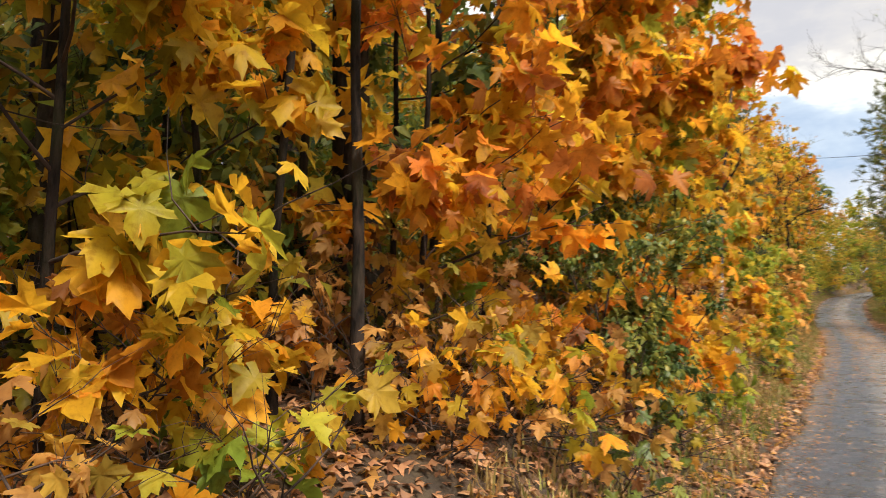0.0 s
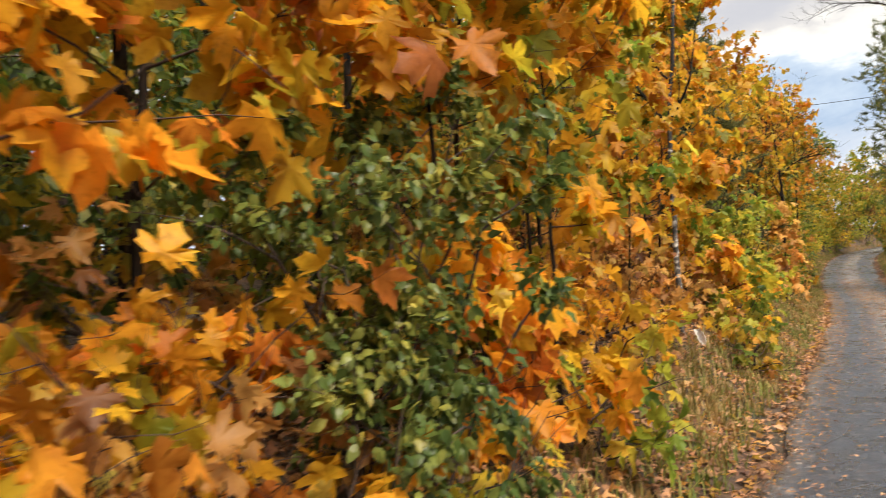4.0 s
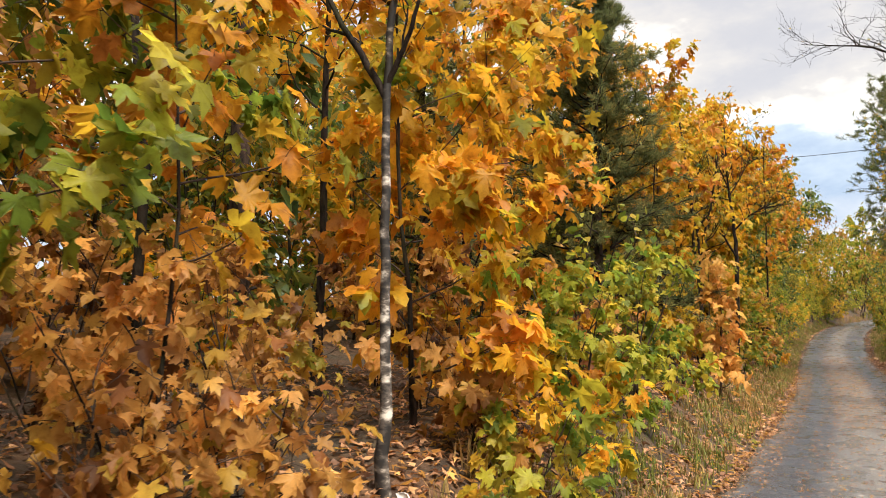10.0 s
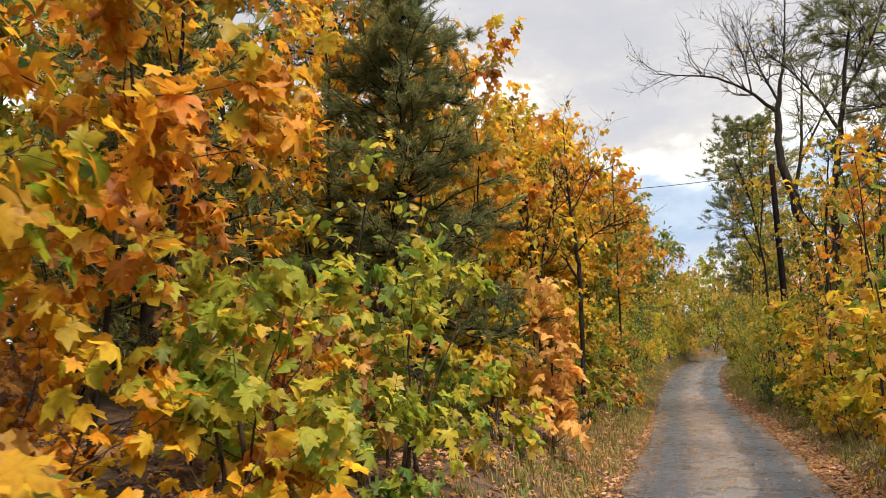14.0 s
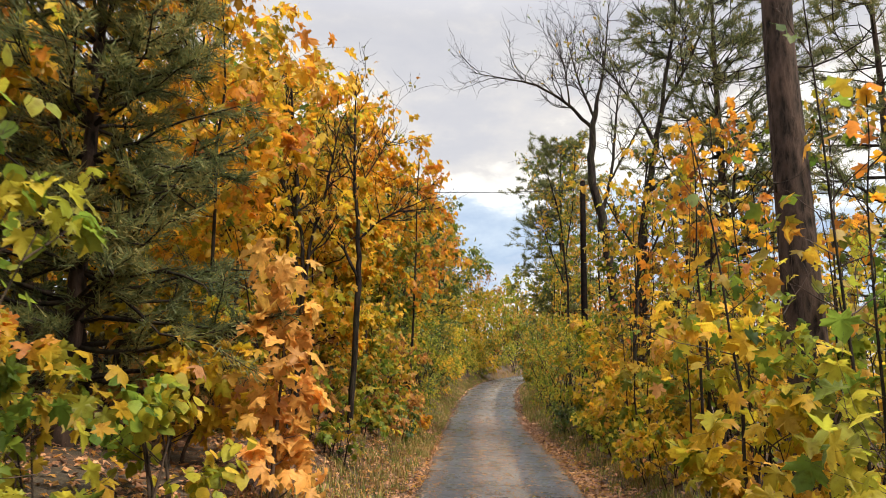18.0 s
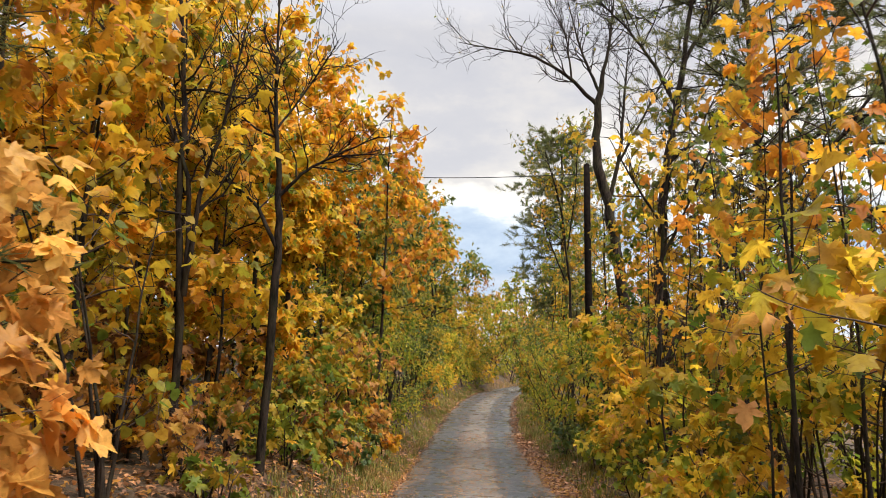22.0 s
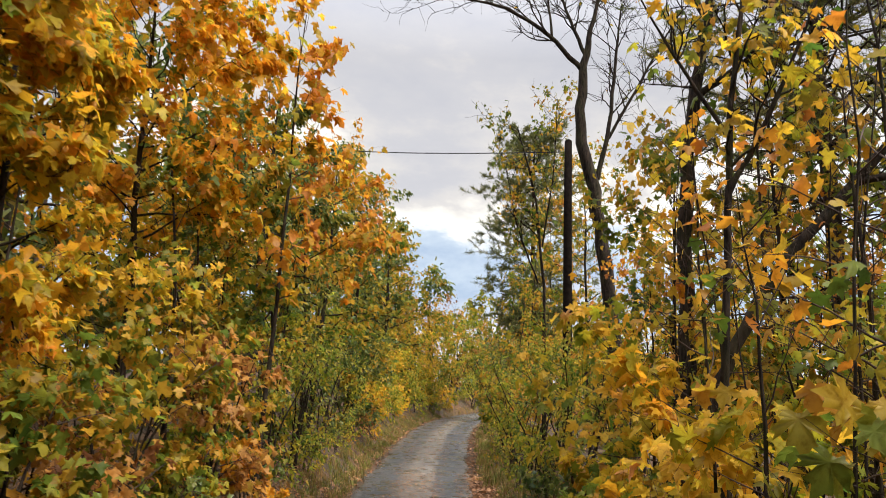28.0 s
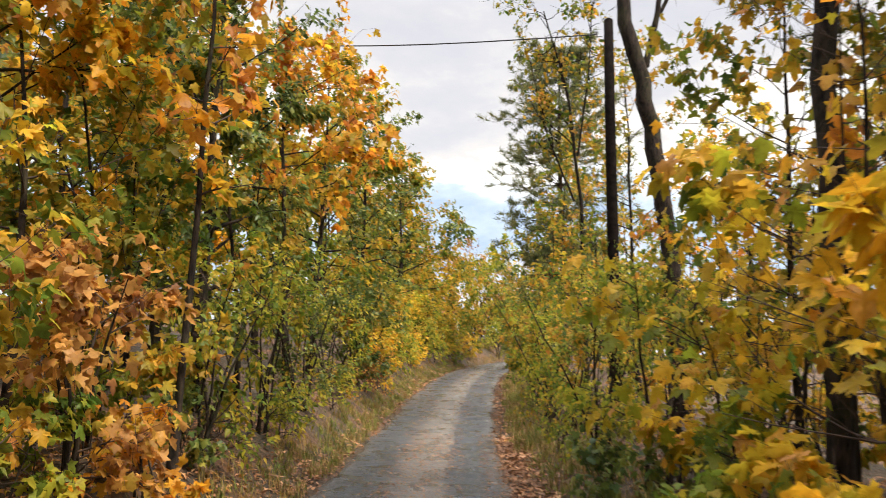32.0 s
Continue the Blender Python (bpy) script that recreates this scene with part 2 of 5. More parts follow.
def asphalt_material():
    """Old wet asphalt: dark wheel tracks, a pale gritty middle strip; UV x runs across the lane, 0 to 1."""
    m, nodes, links, node = material("worn_asphalt")
    coord = node("ShaderNodeTexCoord")
    uv = node("ShaderNodeUVMap")
    uv.uv_map = "lane"
    sep = node("ShaderNodeSeparateXYZ", Vector=uv.outputs[0])
    wob = node("ShaderNodeTexNoise", Vector=coord.outputs["Object"], Scale=1.6, Detail=5.0, Roughness=0.65)
    wob2 = node("ShaderNodeMapRange", Value=wob.outputs[0], i1=0.3, i2=0.7, i3=-0.025, i4=0.025)
    across = node("ShaderNodeMath", i0=sep.outputs[0], i1=wob2.outputs[0])
    strip = ramp(node("ShaderNodeValToRGB", Fac=across.outputs[0]), [(0.0, (0.55,) * 3), (0.07, (0.25,) * 3), (0.13, (0.0,) * 3), (0.30, (0.04,) * 3), (0.40, (0.62,) * 3), (0.60, (0.90,) * 3), (0.645, (0.80,) * 3), (0.665, (0.05,) * 3), (0.88, (0.03,) * 3), (0.95, (0.55,) * 3)])
    grit = node("ShaderNodeTexNoise", Vector=coord.outputs["Object"], Scale=30.0, Detail=8.0, Roughness=0.85)
    blot = node("ShaderNodeTexNoise", Vector=coord.outputs["Object"], Scale=2.3, Detail=6.0, Roughness=0.6)
    pale = node("ShaderNodeMath", i0=strip.outputs[0], i1=blot.outputs[0])
    pale.operation = "MULTIPLY"
    pale2 = node("ShaderNodeMapRange", Value=pale.outputs[0], i1=0.05, i2=0.55)
    dark = ramp(node("ShaderNodeValToRGB", Fac=grit.outputs[0]), [(0.38, (0.012, 0.014, 0.018)), (0.64, (0.075, 0.084, 0.102))])
    light = ramp(node("ShaderNodeValToRGB", Fac=grit.outputs[0]), [(0.38, (0.05, 0.045, 0.04)), (0.62, (0.27, 0.25, 0.23))])
    mx = node("ShaderNodeMix")
    mx.data_type = "RGBA"
    links.new(pale2.outputs[0], mx.inputs[0])
    links.new(dark.outputs[0], mx.inputs[6])
    links.new(light.outputs[0], mx.inputs[7])
    crumbs = node("ShaderNodeTexVoronoi", Vector=coord.outputs["Object"], Scale=13.0)
    crumbs.inputs["Randomness"].default_value = 1.0
    pick = node("ShaderNodeSeparateColor", Color=crumbs.outputs["Color"])
    few = node("ShaderNodeMapRange", Value=pick.outputs[0], i1=0.62, i2=0.72)
    near = node("ShaderNodeMapRange", Value=crumbs.outputs["Distance"], i1=0.42, i2=0.28)
    fleck = node("ShaderNodeMath", i0=few.outputs[0], i1=near.outputs[0])
    fleck.operation = "MULTIPLY"
    spread = node("ShaderNodeMapRange", Value=pale2.outputs[0], i1=0.0, i2=0.5, i3=0.15, i4=0.75)
    fleck = node("ShaderNodeMath", i0=fleck.outputs[0], i1=spread.outputs[0])
    fleck.operation = "MULTIPLY"
    bits = ramp(node("ShaderNodeValToRGB", Fac=pick.outputs[1]), [(0.2, (0.13, 0.075, 0.045)), (0.6, (0.34, 0.25, 0.18)), (0.9, (0.44, 0.38, 0.32))])
    mx2 = node("ShaderNodeMix")
    mx2.data_type = "RGBA"
    links.new(fleck.outputs[0], mx2.inputs[0])
    links.new(mx.outputs[2], mx2.inputs[6])
    links.new(bits.outputs[0], mx2.inputs[7])
    cracks = node("ShaderNodeTexVoronoi", Vector=coord.outputs["Object"], Scale=2.2)
    cracks.feature = "DISTANCE_TO_EDGE"
    fine = node("ShaderNodeMapRange", Value=cracks.outputs[0], i1=0.0, i2=0.02)
    h = node("ShaderNodeMath", i0=grit.outputs[0], i1=fine.outputs[0])
    b = node("ShaderNodeBump", Height=h.outputs[0], Strength=0.6, Distance=0.015)
    wet = node("ShaderNodeMapRange", Value=blot.outputs[0], i1=0.35, i2=0.62, i3=0.14, i4=0.46)
    s = node("ShaderNodeBsdfPrincipled", Base_Color=mx2.outputs[2], Roughness=wet.outputs[0], Normal=b.outputs[0])
    return finish(m, links, node, s.outputs[0])


LEAF = {
    "amber": leaf_material("amber_maple_leaf", [(0.0, (0.26, 0.29, 0.03)), (0.2, (0.62, 0.44, 0.04)), (0.5, (0.76, 0.38, 0.03)), (0.8, (0.66, 0.24, 0.03)), (1.0, (0.42, 0.16, 0.04))]),
    "orange": leaf_material("orange_maple_leaf", [(0.0, (0.26, 0.33, 0.03)), (0.12, (0.80, 0.56, 0.04)), (0.35, (0.88, 0.46, 0.03)), (0.62, (0.86, 0.35, 0.03)), (0.85, (0.74, 0.23, 0.04)), (1.0, (0.48, 0.18, 0.05))]),
    "gold": leaf_material("golden_maple_leaf", [(0.0, (0.16, 0.27, 0.03)), (0.15, (0.48, 0.44, 0.04)), (0.40, (0.86, 0.51, 0.035)), (0.72, (0.84, 0.38, 0.03)), (1.0, (0.60, 0.22, 0.03))]),
    "lemon": leaf_material("yellow_maple_leaf", [(0.0, (0.10, 0.20, 0.03)), (0.18, (0.34, 0.38, 0.03)), (0.45, (0.74, 0.52, 0.04)), (0.78, (0.82, 0.48, 0.05)), (1.0, (0.78, 0.40, 0.18))]),
    "olive": leaf_material("yellow_green_leaf", [(0.0, (0.07, 0.14, 0.02)), (0.3, (0.18, 0.24, 0.03)), (0.55, (0.40, 0.31, 0.03)), (0.8, (0.68, 0.39, 0.04)), (1.0, (0.58, 0.24, 0.05))]),
    "green": leaf_material("green_shrub_leaf", [(0.0, (0.05, 0.095, 0.03)), (0.4, (0.12, 0.175, 0.04)), (0.75, (0.26, 0.28, 0.06)), (1.0, (0.52, 0.42, 0.07))], 0.36, 0.45),
    "lime": leaf_material("fresh_green_leaf", [(0.0, (0.10, 0.19, 0.03)), (0.3, (0.24, 0.32, 0.04)), (0.65, (0.52, 0.47, 0.05)), (1.0, (0.74, 0.48, 0.06))]),
    "yellow": leaf_material("sunny_maple_leaf", [(0.0, (0.22, 0.27, 0.03)), (0.25, (0.52, 0.45, 0.04)), (0.5, (0.78, 0.51, 0.035)), (0.75, (0.84, 0.43, 0.03)), (1.0, (0.80, 0.33, 0.04))], 0.45, 0.60),
    "copper": leaf_material("copper_maple_leaf", [(0.0, (0.88, 0.58, 0.12)), (0.35, (0.88, 0.50, 0.13)), (0.75, (0.82, 0.42, 0.11)), (1.0, (0.66, 0.30, 0.09))]),
    "rust": leaf_material("withered_brown_leaf", [(0.0, (0.36, 0.34, 0.05)), (0.16, (0.62, 0.40, 0.07)), (0.36, (0.54, 0.26, 0.06)), (0.55, (0.72, 0.40, 0.12)), (0.78, (0.32, 0.13, 0.04)), (1.0, (0.13, 0.06, 0.035))]),
    "litter": leaf_material("fallen_leaf", [(0.0, (0.12, 0.055, 0.03)), (0.3, (0.26, 0.13, 0.07)), (0.6, (0.44, 0.22, 0.11)), (0.85, (0.58, 0.33, 0.18)), (1.0, (0.66, 0.36, 0.10))], 0.5, 0.15),
    "needle": leaf_material("pine_needle", [(0.0, (0.08, 0.12, 0.055)), (0.55, (0.19, 0.21, 0.075)), (1.0, (0.38, 0.31, 0.10))], 0.6, 0.45),
}
GRASS = blade_material("dry_grass", [(0.0, (0.11, 0.14, 0.03)), (0.35, (0.25, 0.21, 0.06)), (0.7, (0.40, 0.26, 0.10)), (1.0, (0.48, 0.31, 0.13))])
GREENGRASS = blade_material("green_grass", [(0.0, (0.10, 0.15, 0.03)), (0.5, (0.22, 0.25, 0.05)), (1.0, (0.45, 0.37, 0.12))])
BARK = {
    "dark": bark_material("dark_bark", (0.005, 0.004, 0.0035), (0.038, 0.027, 0.021), moss=0.15),
    "grey": bark_material("grey_bark", (0.012, 0.009, 0.007), (0.085, 0.058, 0.042), moss=0.25),
    "pine": bark_material("pine_bark", (0.010, 0.008, 0.006), (0.095, 0.062, 0.047), 7.0, 0.30, 1.0, 0.0, 0.45),
    "birch": birch_material(),
}
TWIG = plain_material("brown_twig", (0.018, 0.011, 0.008), (0.075, 0.044, 0.03), 12, 0.9)


# ---- mesh building ----
def part(name, me, parent=None, label="", mat=None):
    if isinstance(me, bmesh.types.BMesh):
        bm, me = me, bpy.data.meshes.new(name)
        bm.to_mesh(me)
        bm.free()
    if mat is not None and not me.materials:
        me.materials.append(mat)
    ob = new(name, me)
    ob.parent = parent
    return tagged(ob, label)


def raw_mesh(name, verts, tris, mat, smooth=False):
    me = bpy.data.meshes.new(name)
    verts, tris = np.asarray(verts, np.float32), np.asarray(tris, np.int32)
    me.vertices.add(len(verts))
    me.vertices.foreach_set("co", verts.ravel())
    me.loops.add(tris.size)
    me.loops.foreach_set("vertex_index", tris.ravel())
    me.polygons.add(len(tris))
    me.polygons.foreach_set("loop_start", np.arange(0, tris.size, tris.shape[1], dtype=np.int32))
    me.polygons.foreach_set("loop_total", np.full(len(tris), tris.shape[1], np.int32))
    if smooth:
        me.polygons.foreach_set("use_smooth", np.ones(len(tris), bool))
    me.materials.append(mat)
    me.update()
    return me


class Tubes:
    """Many tapered, bent tubes gathered into one mesh."""

    def __init__(self):
        self.v, self.f, self.n = [], [], 0

    def add(self, pts, radii, sides=5, rough=0.0, rng=None):
        pts, radii = np.asarray(pts, float), np.asarray(radii, float)
        d = np.gradient(pts, axis=0)
        d /= np.linalg.norm(d, axis=1)[:, None] + 1e-9
        ref = np.where(np.abs(d[:, 2:3]) > 0.9, [[1.0, 0, 0]], [[0, 0, 1.0]])
        a = np.cross(d, ref)
        a /= np.linalg.norm(a, axis=1)[:, None] + 1e-9
        if np.abs(d[:, 2]).min() > 0.5:
            a = np.cross(d, np.tile([[0.0, 1.0, 0.0]], (len(d), 1)))
            a /= np.linalg.norm(a, axis=1)[:, None]
        b = np.cross(d, a)
        ang = np.linspace(0, 2 * math.pi, sides, endpoint=False)
        ring = a[:, None] * np.cos(ang)[None, :, None] + b[:, None] * np.sin(ang)[None, :, None]
        r = radii[:, None, None]
        if rough:
            r = r * (1 + rough * rng.normal(size=(len(pts), sides, 1)))
        v = (pts[:, None] + ring * r).reshape(-1, 3)
        m = len(pts)
        i, j = np.meshgrid(np.arange(m - 1), np.arange(sides), indexing="ij")
        k = (j + 1) % sides
        q = np.stack([i * sides + j, i * sides + k, (i + 1) * sides + k, (i + 1) * sides + j], -1).reshape(-1, 4) + self.n
        self.v.append(v)
        self.f.append(q)
        self.n += len(v)

    def mesh(self, name, mat):
        return raw_mesh(name, np.concatenate(self.v), np.concatenate(self.f), mat, True)


def half_outline(points):
    """Closes a leaf's right half over its midrib."""
    left = [(-x, y) for x, y in reversed(points) if abs(x) > 1e-6]
    return points + left


def leaf_template(points, centre, bend, fold, seed):
    rng = np.random.default_rng(seed)
    out = np.array(half_outline(points))
    out[1:] += rng.normal(0, 0.025, (len(out) - 1, 2))
    v = np.vstack([[centre], out])
    z = -bend * ((v[:, 1] - 0.1) ** 2 + v[:, 0] ** 2) + fold * np.abs(v[:, 0]) + rng.normal(0, 0.045, len(v))
    z[0] += 0.03
    v = np.c_[v, z]
    n = len(out)
    t = np.array([(0, 1 + i, 1 + (i + 1) % n) for i in range(n)])
    return v, t


MAPLE_FINE = [(0.0, 0.02), (0.11, -0.05), (0.31, -0.17), (0.31, -0.04), (0.40, 0.03), (0.30, 0.10), (0.46, 0.17), (0.61, 0.25), (0.55, 0.34), (0.66, 0.47), (0.42, 0.47), (0.24, 0.41), (0.28, 0.56), (0.32, 0.70), (0.17, 0.76), (0.0, 1.0)]
MAPLE = [(0.0, 0.0), (0.31, -0.15), (0.29, 0.08), (0.63, 0.38), (0.25, 0.42), (0.27, 0.66), (0.0, 0.98)]
OVAL = [(0.0, 0.0), (0.24, 0.16), (0.30, 0.45), (0.17, 0.78), (0.0, 1.0)]
ROUND = [(0.0, 0.0), (0.30, 0.05), (0.44, 0.38), (0.28, 0.75), (0.0, 1.0)]
OAK = [(0.0, 0.0), (0.12, 0.15), (0.24, 0.26), (0.17, 0.36), (0.32, 0.52), (0.22, 0.62), (0.28, 0.78), (0.0, 1.0)]
SMALL = [(0.0, 0.0), (0.26, 0.35), (0.0, 1.0)]
FORMS = {
    "fine": [leaf_template(MAPLE_FINE, (0, 0.2), b, f, s) for b, f, s in ((0.3, 0.2, 1), (0.6, -0.15, 2), (0.15, 0.45, 3), (0.85, 0.25, 4), (0.4, -0.35, 21), (0.5, 0.6, 22))],
    "maple": [leaf_template(MAPLE, (0, 0.2), b, f, s) for b, f, s in ((0.3, 0.2, 5), (0.7, -0.15, 6), (0.1, 0.5, 7), (0.9, 0.3, 23))],
    "oval": [leaf_template(OVAL, (0, 0.45), b, f, s) for b, f, s in ((0.2, 0.25, 8), (0.5, 0.1, 9))],
    "round": [leaf_template(ROUND, (0, 0.4), b, f, s) for b, f, s in ((0.2, 0.25, 10), (0.5, 0.05, 11))],
    "oak": [leaf_template(OAK, (0, 0.45), b, f, s) for b, f, s in ((0.2, 0.25, 12), (0.5, 0.1, 13))],
    "needle": [(np.array([[-0.05, 0, 0], [0.05, 0, 0], [0, 1, 0.02]]), np.array([[0, 1, 2]])), (np.array([[-0.05, 0, 0], [0.05, 0, 0], [0.1, 1, -0.1]]), np.array([[0, 1, 2]]))],
    "far": [leaf_template([(0.0, 0.0), (0.56, 0.30), (0.20, 0.42), (0.0, 0.95)], (0, 0.25), b, f, s) for b, f, s in ((0.3, 0.2, 16), (0.6, -0.1, 17))],
    "small": [leaf_template(SMALL, (0, 0.4), b, f, s) for b, f, s in ((0.1, 0.4, 14), (0.3, 0.2, 15))],
}


def unit(v):
    return v / (np.linalg.norm(v, axis=-1, keepdims=True) + 1e-9)


def leaf_frames(rng, pos, outward, droop=0.7, wild=0.55):
    """Frames of hanging leaves: the tip points out and down, the face up and out."""
    n = len(pos)
    tip = unit(outward * 0.7 + np.array([0, 0, -droop]) + rng.normal(0, wild, (n, 3)))
    up = unit(outward * 0.55 + np.array([0, 0, 0.75]) + rng.normal(0, wild, (n, 3)))
    nor = unit(up - (up * tip).sum(1)[:, None] * tip)
    side = np.cross(tip, nor)
    return np.stack([side, tip, nor], -1)


def leaves_mesh(name, rng, pos, frames, size, form, mat):
    forms = FORMS[form]
    pick = rng.integers(0, len(forms), len(pos))
    vs, ts, n = [], [], 0
    for k, (v, t) in enumerate(forms):
        s = pick == k
        if not s.any():
            continue
        w = np.einsum("nij,vj->nvi", frames[s], v) * size[s, None, None] + pos[s, None]
        vs.append(w.reshape(-1, 3))
        ts.append((t[None] + (n + np.arange(s.sum()) * len(v))[:, None, None]).reshape(-1, 3))
        n += s.sum() * len(v)
    return raw_mesh(name, np.concatenate(vs), np.concatenate(ts), mat)


LEAF_MESH = {}


def single_leaf(form, k, mat_key):
    if (form, k, mat_key) not in LEAF_MESH:
        v, t = FORMS[form][k]
        LEAF_MESH[form, k, mat_key] = raw_mesh("leaf", v, t, LEAF[mat_key])
    return LEAF_MESH[form, k, mat_key]


def leaf_parts(rng, holders, pos, frames, size, form, mat_key):
    """Leaves near the lane, each an object under its limb or tree."""
    for parent, p, m, s in zip(holders, pos, frames, size):
        ob = new("leaf", single_leaf(form, int(rng.integers(0, len(FORMS[form]))), mat_key))
        ob.parent = parent
        ob.matrix_basis = Matrix.Translation(p) @ Matrix(m.tolist()).to_4x4() @ Matrix.Scale(float(s), 4)


# ---- ground ----
def blend(y, ys, vs):
    """Smooth interpolation through a few stations."""
    ys, vs = np.asarray(ys, float), np.asarray(vs, float)
    y = np.asarray(y, float)
    out = np.interp(y, ys, vs)
    for k in (-3, -1.5, 1.5, 3):
        out = out + np.interp(y + k, ys, vs)
    return out / 5


def lane_x(y):
    return blend(y, (-30, 0, 8, 14, 22, 25, 29, 35.5, 42, 47, 53, 61, 70, 85, 120, 400), (1.15, 1.12, 1.06, 0.92, 0.68, 0.46, 0.18, -0.42, -0.85, -1.05, -1.15, -0.75, 0.8, 4.5, 15.0, 90.0))


def lane_z(y):
    return blend(y, (-400, 38, 45, 52, 60, 75, 100, 400), (0, 0, 0.38, 0.80, 1.15, 1.65, 2.0, 2.0))


HALF = 1.16


def ground_z(x, y):
    x, y = np.asarray(x, float), np.asarray(y, float)
    off = x - lane_x(y)
    d = np.abs(off) - HALF
    rise = lambda a: np.clip(a, 0, 1) ** 2 * (3 - 2 * np.clip(a, 0, 1))
    left = 0.72 * rise((d - 0.12) / 1.25) + 0.13 * np.clip(d - 1.3, 0, 14)
    right = 0.38 * rise((d - 0.15) / 1.4) - 0.10 * np.clip(d - 3.5, 0, 30)
    wave = 0.05 * np.sin(1.9 * x + 0.7 * y) * np.sin(1.3 * y - 0.6 * x) * np.clip(d, 0, 1)
    z = np.where(off < 0, left, right) + wave - 0.05 * (d < 0.02)
    return lane_z(y) + z

# ---- ground and lane ----
def grid_mesh(name, xs, ys, zfun, mat):
    gx, gy = np.meshgrid(xs, ys)
    v = np.stack([gx, gy, zfun(gx, gy)], -1).reshape(-1, 3)
    nx, ny = len(xs), len(ys)
    i, j = np.meshgrid(np.arange(nx - 1), np.arange(ny - 1))
    a = (j * nx + i).ravel()
    return raw_mesh(name, v, np.stack([a, a + 1, a + nx + 1, a + nx], -1), mat, True)


FLOOR = ground_material()
far = lambda a, b, n: np.geomspace(a, b, n)
gxs = np.concatenate([-far(2500, 9, 14), np.arange(-8.6, 9.0, 0.2), far(9.2, 2500, 14)])
gys = np.concatenate([-far(2500, 9, 12), np.arange(-8.6, 82, 0.3), far(83, 3000, 16)])
tagged(part("ground", grid_mesh("ground", gxs, gys, ground_z, FLOOR)), "leaf-strewn brown forest floor with low banks", "ground", "", "structure")


def build_lane():
    ys = np.arange(-12, 125, 0.4)
    us = np.array([-1.0, -0.985, -0.9, -0.7, -0.45, -0.2, 0, 0.2, 0.45, 0.7, 0.9, 0.985, 1.0])
    rng = np.random.default_rng(3)
    edge = 1 + 0.05 * np.sin(ys * 1.7) * np.sin(ys * 0.61) + 0.02 * rng.normal(size=len(ys))
    X = lane_x(ys)[:, None] + us[None] * HALF * edge[:, None]
    Z = lane_z(ys)[:, None] + 0.035 - 0.05 * us[None] ** 2 * 0.5 + 0.008 * np.sin(ys[:, None] * 2.1 + us[None] * 5)
    Z[:, 0] -= 0.09
    Z[:, -1] -= 0.09
    v = np.stack([X, np.repeat(ys[:, None], len(us), 1), Z], -1).reshape(-1, 3)
    n = len(us)
    i, j = np.meshgrid(np.arange(n - 1), np.arange(len(ys) - 1))
    a = (j * n + i).ravel()
    q = np.stack([a, a + 1, a + n + 1, a + n], -1)
    me = raw_mesh("road", v, q, asphalt_material(), True)
    uv = me.uv_layers.new(name="lane")
    u = np.tile((us + 1) / 2, len(ys))[q.ravel()]
    w = np.repeat(ys, n)[q.ravel()]
    uv.data.foreach_set("uv", np.stack([u, w], -1).astype(np.float32).ravel())
    return tagged(part("road", me), "narrow worn wet asphalt lane with fallen leaves", "road", "", "structure")


build_lane()


# ---- trees ----
def stand(name, x, y, label, category, group="", sink=0.06):
    base = new(name)
    base.location = (x, y, float(ground_z(x, y)) - sink)
    base.empty_display_size = 0.2
    return tagged(base, label, category, group)


def curve(rng, start, way, length, n, bend=0.25, lift=0.0):
    """A wandering line of n+1 points."""
    pts, d = [np.array(start, float)], unit(np.array(way, float))
    for k in range(n):
        d = unit(d + rng.normal(0, bend, 3) * 0.5 + np.array([0, 0, lift / n]))
        pts.append(pts[-1] + d * length / n)
    return np.array(pts)


def along(pts, f):
    s = f * (len(pts) - 1)
    k = np.minimum(s.astype(int), len(pts) - 2)
    w = (s - k)[:, None]
    return pts[k] * (1 - w) + pts[k + 1] * w


def on_lines(lines, pick, f):
    """Points at the fractions f of the picked lines."""
    even = np.stack([along(t, np.linspace(0, 1, 9)) for t in lines])
    s = f * 8
    k = np.minimum(s.astype(int), 7)
    w = (s - k)[:, None]
    return even[pick, k] * (1 - w) + even[pick, k + 1] * w


